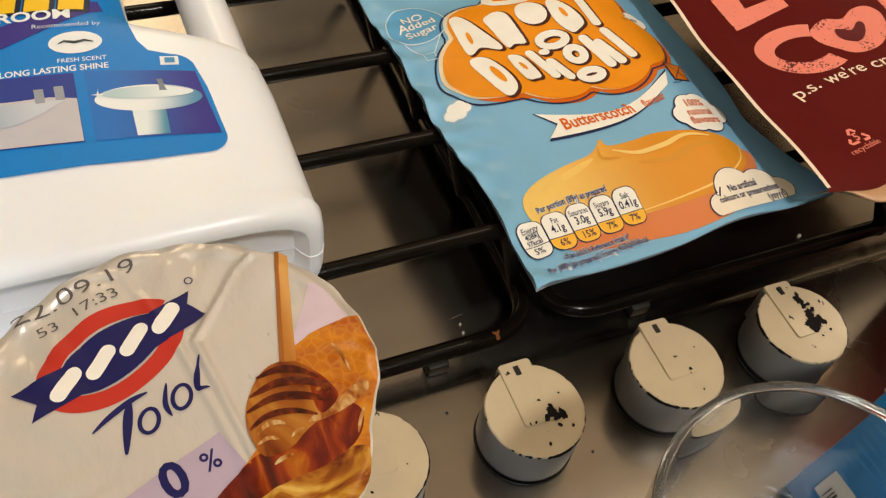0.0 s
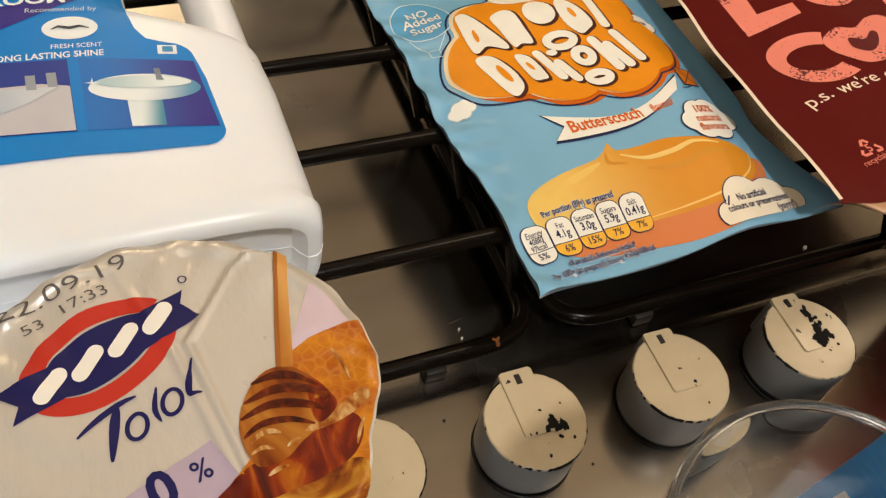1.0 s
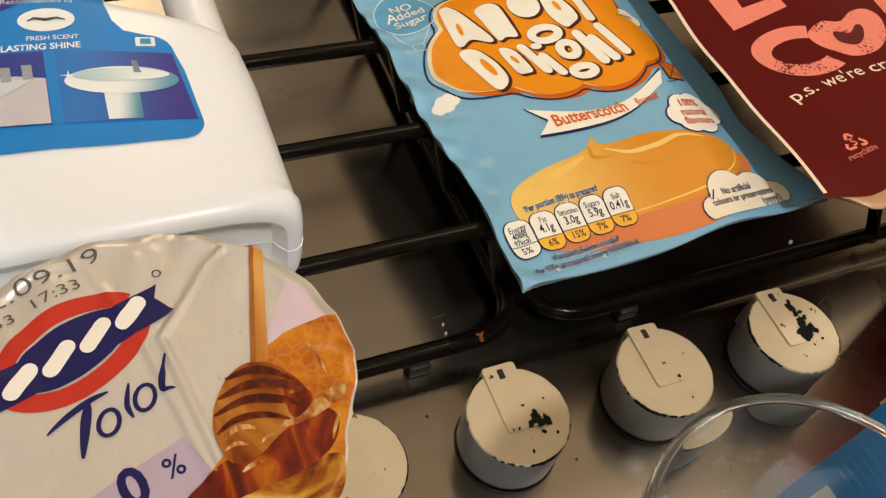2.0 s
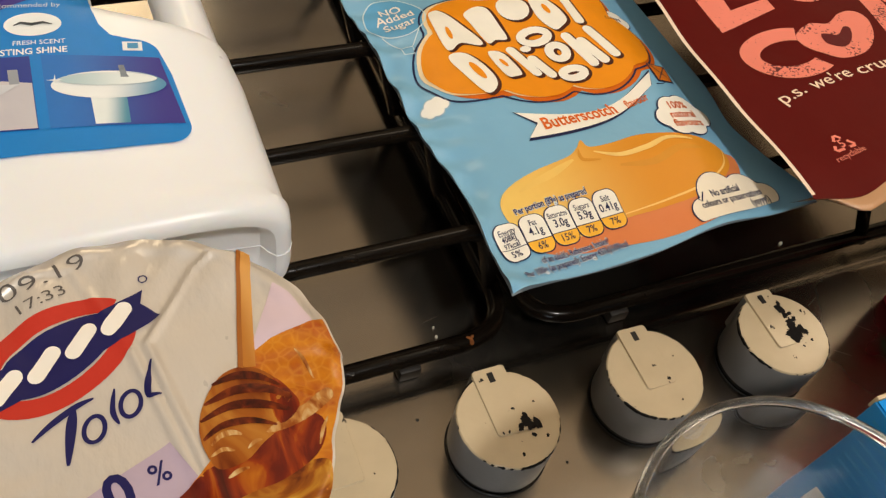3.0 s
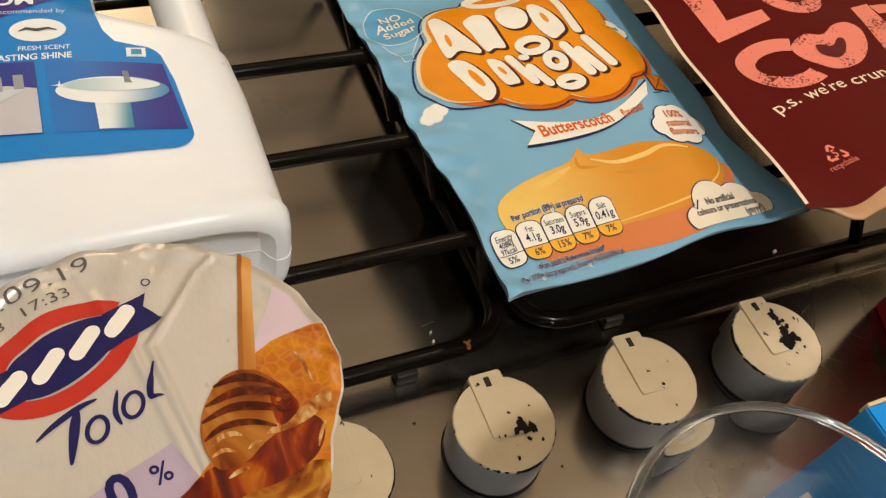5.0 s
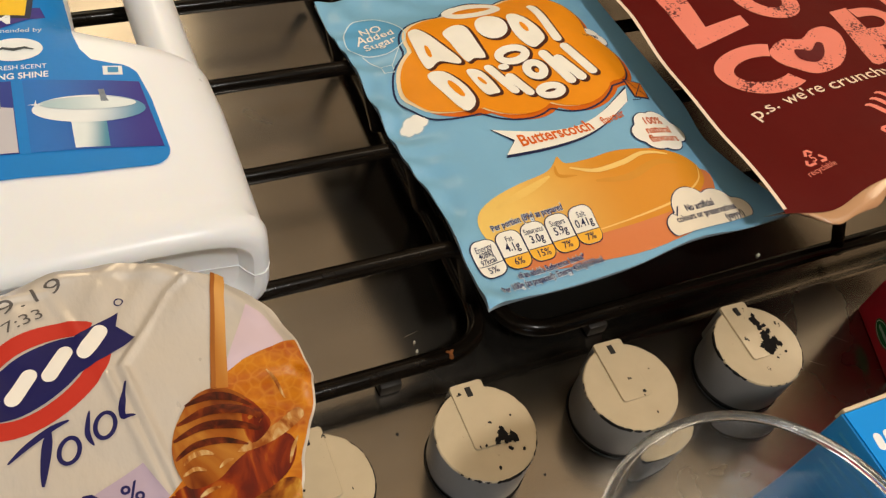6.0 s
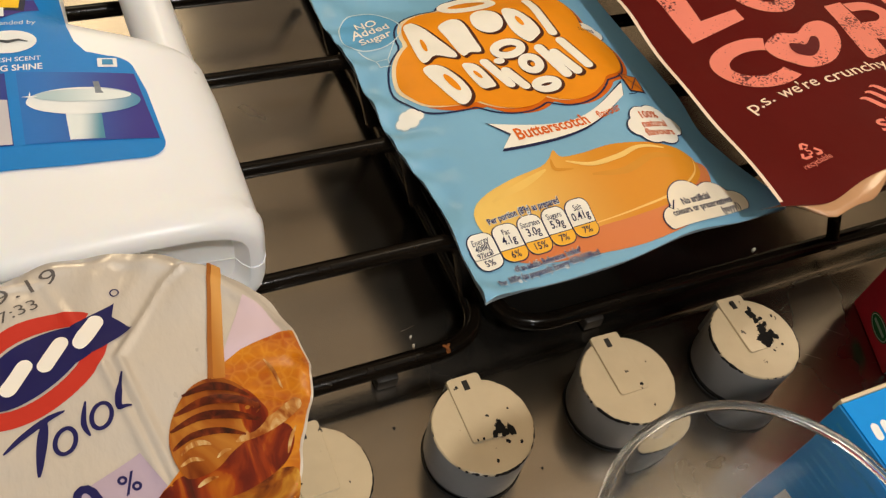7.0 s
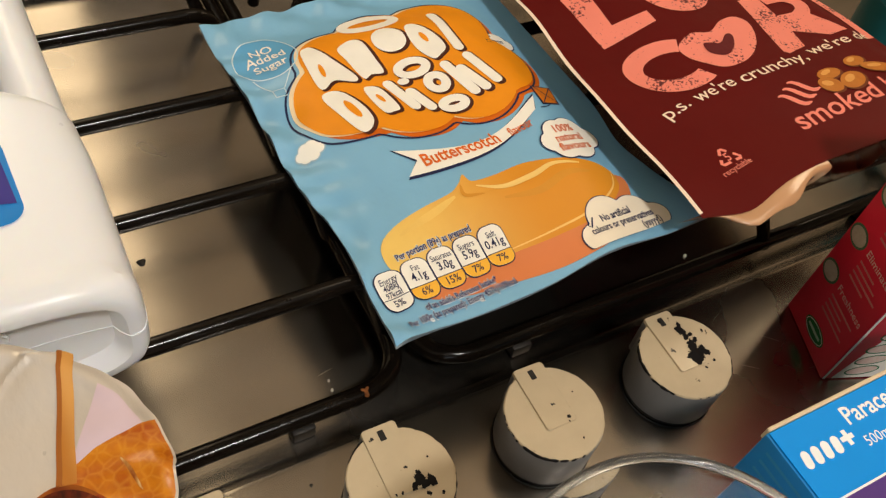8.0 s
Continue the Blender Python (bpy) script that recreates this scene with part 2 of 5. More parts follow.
def structure(name, bm, mat, label="", category=""):
    ob = new(name, mesh_of(name, bm, mat))
    return tagged(ob, label, category, "", "structure")


def box_bm(x0, y0, z0, x1, y1, z1, bevel=0.0, seg=2):
    bm = bmesh.new()
    bmesh.ops.create_cube(bm, size=1)
    for v in bm.verts:
        v.co = Vector((x0 + (v.co.x + 0.5) * (x1 - x0), y0 + (v.co.y + 0.5) * (y1 - y0), z0 + (v.co.z + 0.5) * (z1 - z0)))
    if bevel:
        bmesh.ops.bevel(bm, geom=bm.edges[:], offset=bevel, segments=seg, affect="EDGES", profile=0.5)
    return bm


def lathe_bm(profile, cx, cy, seg=64, close=True, wobble=None):
    """Turn a profile of (radius, z) round the upright axis at cx, cy."""
    bm = bmesh.new()
    rings = []
    for r, z in profile:
        if r < 1e-6:
            rings.append([bm.verts.new((cx, cy, z))])
        else:
            ring = []
            for i in range(seg):
                a = 2 * math.pi * i / seg
                w = wobble(a, r, z) if wobble else 0
                ring.append(bm.verts.new((cx + (r + w) * math.cos(a), cy + (r + w) * math.sin(a), z)))
            rings.append(ring)
    for a, b in zip(rings, rings[1:]):
        for i in range(seg):
            j = (i + 1) % seg
            if len(a) == 1:
                bm.faces.new((a[0], b[i], b[j]))
            elif len(b) == 1:
                bm.faces.new((a[i], b[0], a[j]))
            else:
                bm.faces.new((a[i], a[j], b[j], b[i]))
    return bm


def tube_bm(points, rw, rh, seg=12, up=(0, 0, 1), cap=True):
    """A rod of oval section (half-width rw, half-height rh) along points."""
    bm = bmesh.new()
    pts = [Vector(p) for p in points]
    rings = []
    side0 = None
    for i, p in enumerate(pts):
        d = (pts[min(i + 1, len(pts) - 1)] - pts[max(i - 1, 0)]).normalized()
        s = d.cross(Vector(up))
        if s.length < 0.2:
            s = side0.copy() if side0 else Vector((1, 0, 0))
        s.normalize()
        if side0 and s.dot(side0) < 0:
            s = -s
        side0 = s
        u = s.cross(d).normalized()
        rings.append([bm.verts.new(p + s * rw * math.cos(2 * math.pi * k / seg) + u * rh * math.sin(2 * math.pi * k / seg)) for k in range(seg)])
    for a, b in zip(rings, rings[1:]):
        for k in range(seg):
            bm.faces.new((a[k], a[(k + 1) % seg], b[(k + 1) % seg], b[k]))
    if cap:
        bm.faces.new(rings[0][::-1])
        bm.faces.new(rings[-1])
    return bm


def rounded(points, r, seg=6, closed=False):
    """Round the corners of a path of points."""
    pts = [Vector(p) for p in points]
    out = []
    n = len(pts)
    for i, p in enumerate(pts):
        if not closed and i in (0, n - 1):
            out.append(p)
            continue
        a, b = pts[i - 1], pts[(i + 1) % n]
        da, db = (a - p), (b - p)
        k = min(r, da.length * 0.48, db.length * 0.48)
        s, e = p + da.normalized() * k, p + db.normalized() * k
        for j in range(seg + 1):
            t = j / seg
            out.append(s * (1 - t) ** 2 + p * 2 * t * (1 - t) + e * t ** 2)
    if closed:
        out.append(out[0].copy())
    return out


# flat print: polygons in the plane of a panel, laid on its surface
def poly(points):
    bm = bmesh.new()
    bm.faces.new([bm.verts.new((x, y, 0)) for x, y in points])
    return bm


def ellipse(cx, cy, rx, ry, turn=0.0, n=48, a0=0.0, a1=360.0):
    c, s = math.cos(radians(turn)), math.sin(radians(turn))
    out = []
    full = a1 - a0 >= 360
    for i in range(n if full else n + 1):
        a = radians(a0 + (a1 - a0) * i / n)
        x, y = rx * math.cos(a), ry * math.sin(a)
        out.append((cx + c * x - s * y, cy + s * x + c * y))
    return out


def puffs(cx, cy, circles, n=120, grow=0.0):
    """The outline of a union of circles (dx, dy, r) seen from the middle of them."""
    out = []
    for i in range(n):
        a = 2 * math.pi * i / n
        d = Vector((math.cos(a), math.sin(a)))
        best = 0.001
        for dx, dy, r in circles:
            c = Vector((dx, dy))
            b = d.dot(c)
            q = b * b - c.length_squared + (r + grow) ** 2
            if q > 0:
                best = max(best, b + math.sqrt(q))
        out.append((cx + d.x * best, cy + d.y * best))
    return out


def stroke(points, w, closed=False, taper=False):
    """A line of width w through points, as a strip."""
    bm = bmesh.new()
    pts = [Vector((*p, 0)) for p in points]
    if closed:
        pts.append(pts[0])
    rows = []
    n = len(pts)
    for i, p in enumerate(pts):
        a, b = pts[max(i - 1, 0)], pts[min(i + 1, n - 1)]
        if closed and i in (0, n - 1):
            a, b = pts[n - 2], pts[1]
        d = (b - a).normalized()
        s = Vector((-d.y, d.x, 0)) * w / 2
        if taper:
            s *= 0.25 + 0.75 * math.sin(math.pi * min(1, max(0, i / (n - 1))))
        rows.append((bm.verts.new(p + s), bm.verts.new(p - s)))
    for (a, b), (c, d) in zip(rows, rows[1:]):
        bm.faces.new((a, b, d, c))
    return bm


def curve(points, n=6, closed=False):
    """A smooth line through points."""
    p = [Vector(q) for q in points]
    out = []
    m = len(p)
    for i in range(m if closed else m - 1):
        if closed:
            a, b, c, d = p[i - 1], p[i], p[(i + 1) % m], p[(i + 2) % m]
        else:
            a, b, c, d = p[max(i - 1, 0)], p[i], p[i + 1], p[min(i + 2, m - 1)]
        for k in range(n):
            t = k / n
            q = 0.5 * (2 * b + (c - a) * t + (2 * a - 5 * b + 4 * c - d) * t * t + (3 * b - a - 3 * c + d) * t ** 3)
            out.append((q.x, q.y))
    if not closed:
        out.append((p[-1].x, p[-1].y))
    return out


def capsule(x0, y0, x1, y1, w, n=10):
    """A rounded bar between two points."""
    d = Vector((x1 - x0, y1 - y0))
    a = math.degrees(math.atan2(d.y, d.x))
    return ellipse(x1, y1, w / 2, w / 2, a, n, -90, 90) + ellipse(x0, y0, w / 2, w / 2, a, n, 90, 270)


def round_rect(cx, cy, w, h, r, turn=0.0):
    pts = []
    c, s = math.cos(radians(turn)), math.sin(radians(turn))
    for sx, sy, a in ((1, 1, 0), (-1, 1, 90), (-1, -1, 180), (1, -1, 270)):
        for x, y in ellipse(sx * (w / 2 - r), sy * (h / 2 - r), r, r, 0, 6, a, a + 90):
            pts.append((cx + c * x - s * y, cy + s * x + c * y))
    return pts


def merge(*bms):
    out = bmesh.new()
    for b in bms:
        me = bpy.data.meshes.new("t")
        b.to_mesh(me)
        b.free()
        out.from_mesh(me)
    return out


def letters(body, x, y, size, turn=0.0, squeeze=1.0, bold=0.0, align="LEFT", arc=0.0, slant=0.0, width=0.0):
    """Words in the built-in font with their baseline at x, y; arc bends the baseline upward."""
    cu = bpy.data.curves.new("t", "FONT")
    cu.body, cu.size, cu.align_x, cu.offset, cu.resolution_u, cu.shear = body, size, align, bold * size, 3, slant
    ob = bpy.data.objects.new("t", cu)
    scene.collection.objects.link(ob)
    dg = bpy.context.evaluated_depsgraph_get()
    me = bpy.data.meshes.new_from_object(ob.evaluated_get(dg))
    bm = bmesh.new()
    bm.from_mesh(me)
    bpy.data.objects.remove(ob)
    bpy.data.curves.remove(cu)
    if width:
        squeeze = width / (max(v.co.x for v in bm.verts) - min(v.co.x for v in bm.verts))
    c, s = math.cos(radians(turn)), math.sin(radians(turn))
    for v in bm.verts:
        px, py = v.co.x * squeeze, v.co.y
        if arc:
            k = arc * px
            px, py = math.sin(k) / arc - py * math.sin(k), (1 - math.cos(k)) / arc + py * math.cos(k)
        v.co = Vector((x + c * px - s * py, y + s * px + c * py, 0))
    return bm


def lay(name, bm, mat, parent, surface, lift, cell=0.004, label=""):
    """Lay a flat print on a surface(u, v) -> (point, normal), lifted by a hair."""
    if cell:
        xs = [v.co.x for v in bm.verts]
        ys = [v.co.y for v in bm.verts]
        for lo, hi, axis in ((min(xs), max(xs), 0), (min(ys), max(ys), 1)):
            for i in range(math.floor(lo / cell) + 1, math.ceil(hi / cell)):
                no = (1, 0, 0) if axis == 0 else (0, 1, 0)
                co = (i * cell, 0, 0) if axis == 0 else (0, i * cell, 0)
                bmesh.ops.bisect_plane(bm, geom=bm.verts[:] + bm.edges[:] + bm.faces[:], plane_co=co, plane_no=no, dist=1e-7)
    bmesh.ops.triangulate(bm, faces=bm.faces[:])
    for v in bm.verts:
        p, n = surface(v.co.x, v.co.y)
        v.co = p + n * lift
    for f in bm.faces:
        f.normal_update()
    me = bpy.data.meshes.new(name)
    if bm.faces:
        _, up = surface(0.0, 0.0)
        for f in bm.faces:
            if f.normal.dot(up) < 0:
                f.normal_flip()
    bm.to_mesh(me)
    bm.free()
    me.materials.append(mat)
    me.polygons.foreach_set("use_smooth", [True] * len(me.polygons))
    ob = new(name, me)
    ob.parent = parent
    if parent.parent is None:
        ob.matrix_parent_inverse = Matrix.Translation(-parent.location)
    return tagged(ob, label)


def on_height(height, to_world):
    """Surface function of a panel given by a height over its plane."""
    def f(u, v):
        e = 0.0005
        p = to_world(u, v, height(u, v))
        a = to_world(u + e, v, height(u + e, v)) - p
        b = to_world(u, v + e, height(u, v + e)) - p
        return p, a.cross(b).normalized()
    return f


def smooth(a, b, x):
    t = min(1.0, max(0.0, (x - a) / (b - a)))
    return t * t * (3 - 2 * t)


# ---- the room ----
def room():
    x0, x1, y0, y1, z0, z1 = -1.6, 1.6, -2.2, 0.46, -0.92, 1.48
    structure("floor", box_bm(x0 - 0.1, y0 - 0.1, z0 - 0.1, x1 + 0.1, y1 + 0.1, z0), M["floor"], "brown kitchen floor", "floor")
    structure("ceiling", box_bm(x0 - 0.1, y0 - 0.1, z1, x1 + 0.1, y1 + 0.1, z1 + 0.1), M["ceiling"], "white painted ceiling", "ceiling")
    structure("wall_north", box_bm(x0 - 0.1, y1, z0, x1 + 0.1, y1 + 0.1, z1), M["wall"], "cream painted wall behind the hob", "wall")
    # out-of-view panel, added to keep the plate's reflections dark low on the wall
    structure("splashback", box_bm(-0.36, y1 - 0.008, 0.004, 0.36, y1 - 0.0005, 0.32, 0.001), M["dark_panel"], "unseen dark brown panel added to darken the steel's reflections", "splashback")
    structure("wall_west", box_bm(x0 - 0.1, y0, z0, x0, y1, z1), M["wall"], "cream painted wall", "wall")
    structure("wall_east", box_bm(x1, y0, z0, x1 + 0.1, y1, z1), M["wall"], "cream painted wall", "wall")
    # the south wall has the window opening
    wx0, wx1, wz0, wz1 = -1.33, -0.07, 0.16, 1.16
    bm = merge(box_bm(x0 - 0.1, y0 - 0.1, z0, wx0, y0, z1), box_bm(wx1, y0 - 0.1, z0, x1 + 0.1, y0, z1),
               box_bm(wx0, y0 - 0.1, z0, wx1, y0, wz0), box_bm(wx0, y0 - 0.1, wz1, wx1, y0, z1))
    structure("wall_south", bm, M["wall"], "cream painted wall with a window", "wall")
    structure("worktop", box_bm(x0, -0.17, -0.04, -0.36, y1, -0.001, 0.003), M["worktop"], "dark laminate worktop beside the hob", "worktop")
    base = merge(box_bm(x0, -0.15, z0, -0.361, y1, -0.0405), box_bm(-0.361, -0.15, z0, 0.361, y1, -0.0905), box_bm(0.361, -0.15, z0, x1, y1, -0.0405))
    structure("base_cabinet", base, M["wall"], "plain cream base cabinet under the worktop", "cabinet")
    structure("worktop_end", box_bm(0.36, -0.17, -0.04, x1, y1, -0.001, 0.003), M["worktop"], "dark laminate worktop beside the hob", "worktop")


room()


# ---- the hob ----
DECK = 0.0105


def hob():
    ob = thing("gas_hob", "brushed stainless steel gas hob with worn cream knobs", "hob")
    prof = [(-0.168, -0.03), (-0.170, 0.000), (-0.166, 0.007), (-0.158, DECK), (0.0075, DECK), (0.0092, DECK - 0.0006), (0.0146, 0.0006), (0.0168, -0.0006),
            (0.0200, -0.001), (0.400, -0.001), (0.405, 0.002), (0.450, 0.003), (0.455, -0.03)]
    bm = bmesh.new()
    xs = [-0.355 + 0.71 * i / 40 for i in range(41)]
    rows = [[bm.verts.new((x, y, z)) for y, z in prof] for x in xs]
    for a, b in zip(rows, rows[1:]):
        for i in range(len(prof) - 1):
            bm.faces.new((a[i], b[i], b[i + 1], a[i + 1]))
    part("hob_plate", bm, M["steel"], ob, "scratched brushed steel plate")
    def flat(z):
        return lambda u, v: (Vector((u, v, z)), Vector((0, 0, 1)))
    pale = material("dried_crumb", "d8cfc0", 0.8)
    for x, y, r in ((0.1085, 0.0355, 0.0008), (-0.0552, 0.0385, 0.0005), (-0.0556, 0.0345, 0.0006)):
        part("crumb", lathe_bm([(0.0, 0.0002), (r * 0.7, 0.0001), (r, -0.0009)], x, y, 8), pale, ob, "pale dried crumb")
    for x, y, r in ((-0.0775, 0.0004, 0.0006), (-0.1010, 0.1138, 0.0018), (-0.0350, -0.0290, 0.0005)):
        part("burnt_speck", lathe_bm([(0.0, DECK + 0.0004), (r * 0.7, DECK + 0.0003), (r, DECK)] if y < 0.01 else [(0.0, -0.0006), (r * 0.7, -0.0007), (r, -0.0010)], x, y, 9, wobble=lambda a, q, z: 0.2 * r * math.sin(3 * a)), M["black"], ob, "burnt-on speck")
    bright = material("bare_scratch", "cfc6b8", 0.3, 1.0)
    for pts in (((0.1035, -0.0138), (0.1092, -0.0190)), ((0.0870, -0.0210), (0.0926, -0.0252)), ((-0.0580, 0.0420), (-0.0520, 0.0430))):
        lay("scratch", stroke(curve(list(pts), 4), 0.0003, False, True), bright, ob, flat(DECK + 0.00005 if pts[0][1] < 0 else -0.00095), 0.00003, 0, "bright scratch")
    rnd = random.Random(21)
    hair = bmesh.new()
    for k in range(26):
        x, y = rnd.uniform(0.075, 0.150), rnd.uniform(-0.055, 0.004)
        a, ln = rnd.choice((-0.7, -0.4, 0.2, 0.5)) + rnd.uniform(-0.15, 0.15), rnd.uniform(0.002, 0.007)
        w = rnd.uniform(0.00002, 0.00005)
        dx, dy = ln * math.cos(a), ln * math.sin(a)
        q = [hair.verts.new((x + sx * dx - sy * w * math.sin(a), y + sx * dy + sy * w * math.cos(a), DECK + 0.00006)) for sx, sy in ((0, -1), (1, -0.3), (1, 0.3), (0, 1))]
        hair.faces.new(q)
    tagged(part("hairline_scratches", hair, material("dull_scratch", "a0978a", 0.4, 1.0), ob, "fine bright scratches in the steel"), kind="stuff")
    part("hob_body", box_bm(-0.352, -0.160, -0.09, 0.352, 0.448, -0.031), M["black"], ob)
    return ob


hob_thing = hob()


def grate(x0, x1, ends, label, posts):
    """A black enamelled pan support: a low frame rod, raised bars whose ends bend down to it."""
    ob = thing("pan_support", label, "pan support", (0, 0, 0), "pan supports")
    y0, y1, z = 0.0245, 0.290, 0.0085
    r = 0.0034
    loop = rounded([(x0, y0, z), (x1, y0, z), (x1, y1, z), (x0, y1, z)], 0.021, 8, True)
    part("frame_rod", tube_bm(loop, r, r, 14), M["enamel"], ob, "low black enamelled frame rod")
    for y in (0.0455, 0.0945, 0.1425, 0.1925, 0.2420):
        xr = ends[1] + 0.010 - (y - 0.0455) * 0.035
        xl = ends[0]
        path = rounded([(xl, y, z), (xl + 0.004, y, 0.0462), (xr - 0.004, y, 0.0462), (xr + 0.0055, y, z)], 0.009, 6)
        part("bar", tube_bm(path, 0.0029, 0.0031, 14, (0, 0.15, 1)), M["enamel"], ob)
    for px in posts:
        part("post", tube_bm([(px + 0.0065, y0, z - 0.004), (px - 0.0055, y0 + 0.001, 0.026), (px - 0.0165, y0 + 0.004, 0.0490)], 0.0027, 0.0027, 12, (0, 1, 0)), M["enamel"], ob)
    for px in ((0.0156, 0.2050) if posts else (-0.2400, -0.0715)):
        part("foot_clip", box_bm(px - 0.0042, y0 - 0.0042, -0.0005, px + 0.0042, y0 + 0.002, 0.0056, 0.001), M["clip"], ob)
    return ob


left_grate = grate(-0.285, -0.0305, (-0.278, -0.0465), "black enamelled pan support with a rust spot", ())
part("rust_spot", (lambda b: b)(lathe_bm([(0.0, 0.01200), (0.0011, 0.0119), (0.0019, 0.0109)], -0.0482, 0.0240, 18, wobble=lambda a, r, z: 0.0006 * math.sin(3 * a))), M["rust"], left_grate, "orange rust spot")
right_grate = grate(-0.0225, 0.245, (-0.0105, 0.234), "black enamelled pan support under the sachet and pouch", (0.1355,))


# ---- knobs ----
KY = -0.0163


def bar_z(i, x):
    """Height of the pointer's top; on the two end knobs it slopes down into the cap."""
    return 0.0321 - (0.00068 * (x + 0.0057) / 0.0114 if i >= 0 else 0.0)


def knob_at(i, label):
    cx = -0.0010 + 0.0548 * i
    ob = thing("control_knob", label, "knob", (cx, KY, DECK), "hob control knobs")
    # two black rings put the contact shade under the knob into colour
    part("foot_shade_ring", lathe_bm([(0.0166, DECK - 0.0002), (0.0168, DECK + 0.0003), (0.0171, DECK + 0.0003), (0.0175, DECK - 0.0002)], cx, KY, 48), M["black"], ob)
    part("foot_shade", lathe_bm([(0.0, DECK + 0.0003), (0.0164, DECK + 0.0003), (0.0165, DECK + 0.0016), (0.0156, DECK + 0.0026), (0.0, DECK + 0.0026)], cx, KY, 40), M["black"], ob, "black ring for the shade at the knob's foot")
    part("body", lathe_bm([(0.0, DECK + 0.0020), (0.0166, DECK + 0.0020), (0.0168, DECK + 0.0028), (0.0169, 0.0300), (0.0167, 0.0306), (0.0, 0.0306)], cx, KY, 64), M["knob_side"], ob, "grey side")
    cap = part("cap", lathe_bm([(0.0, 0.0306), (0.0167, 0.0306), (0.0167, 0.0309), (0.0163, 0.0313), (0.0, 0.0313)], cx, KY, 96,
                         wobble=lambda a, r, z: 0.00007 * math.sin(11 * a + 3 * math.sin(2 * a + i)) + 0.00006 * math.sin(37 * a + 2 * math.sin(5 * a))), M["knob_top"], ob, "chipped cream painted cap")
    part("worn_rim", lathe_bm([(0.0160, 0.0300), (0.0169, 0.0302), (0.01685, 0.0310), (0.0163, 0.03125)], cx, KY, 120,
                              wobble=lambda a, r, z: 0.00018 * math.sin(2 * a + i * 2) + 0.00008 * math.sin(7 * a + i) + 0.00007 * math.sin(29 * a + 2 * math.sin(3 * a)) + 0.00006 * math.sin(53 * a + i) - 0.00018), M["bare"], ob, "dark worn rim")
    w = 0.0068
    bm = poly([(cx + x, KY + y) for x, y in round_rect(0.0, 0.0065, 2 * w - 0.0018, 0.0235, 0.0013)])
    ext = bmesh.ops.extrude_face_region(bm, geom=bm.faces[:])
    for v in [g for g in ext["geom"] if isinstance(g, bmesh.types.BMVert)]:
        v.co.z += 0.0010
    for v in bm.verts:
        v.co.z += 0.0311
        if v.co.z > 0.0315:
            v.co.x = cx + (v.co.x - cx) * 0.96
            v.co.z = bar_z(i, v.co.x - cx)
            v.co.y = KY + 0.0065 + (v.co.y - KY - 0.0065) * 0.98
    pointer = part("pointer", bm, M["knob_top"], ob, "raised cream pointer")
    top = bar_z(i, 0.0)
    part("pointer_mark", box_bm(cx - 0.0010, KY + 0.0128, top - 0.0004, cx + 0.0010, KY + 0.0163, top + 0.00022, 0.0001, 1), M["black"], pointer, "black pointer mark")
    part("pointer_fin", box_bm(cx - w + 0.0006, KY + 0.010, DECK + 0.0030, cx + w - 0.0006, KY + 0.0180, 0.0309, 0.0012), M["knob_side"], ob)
    return cap, pointer, cx


def chips(i, cap, pointer, cx, spots):
    rnd = random.Random(int(cx * 10000) + 7)
    for num, (dx, dy, r, on_bar) in enumerate(spots):
        ph = [rnd.uniform(0, 6.28) for _ in range(3)]
        pts = []
        for k in range(80):
            a = 2 * math.pi * k / 80
            q = r * (1 + 0.22 * math.sin(2 * a + ph[0]) + 0.13 * math.sin(5 * a + ph[1]) + 0.10 * math.sin(9 * a + ph[2]) + 0.09 * math.sin(17 * a + ph[1]) + 0.08 * math.sin(29 * a + ph[0]))
            pts.append((cx + dx + q * math.cos(a) * 0.8, KY + dy + q * math.sin(a)))
        up = 0.00004 + 0.000015 * num
        spot = (lambda u, v: (Vector((u, v, bar_z(i, u - cx))), Vector((0, 0, 1)))) if on_bar else (lambda u, v: (Vector((u, v, 0.0313)), Vector((0, 0, 1))))
        lay("paint_chip", poly(pts), M["bare"], pointer if on_bar else cap, spot, up, 0, "dark patch of chipped paint")


knob_labels = {-3: "cream painted hob knob under the pot", -2: "cream painted hob knob beside the pot",
               -1: "grey-lit cream hob knob with chipped pointer", 0: "cream painted hob knob with one small chip",
               1: "cream painted hob knob with large dark chips"}
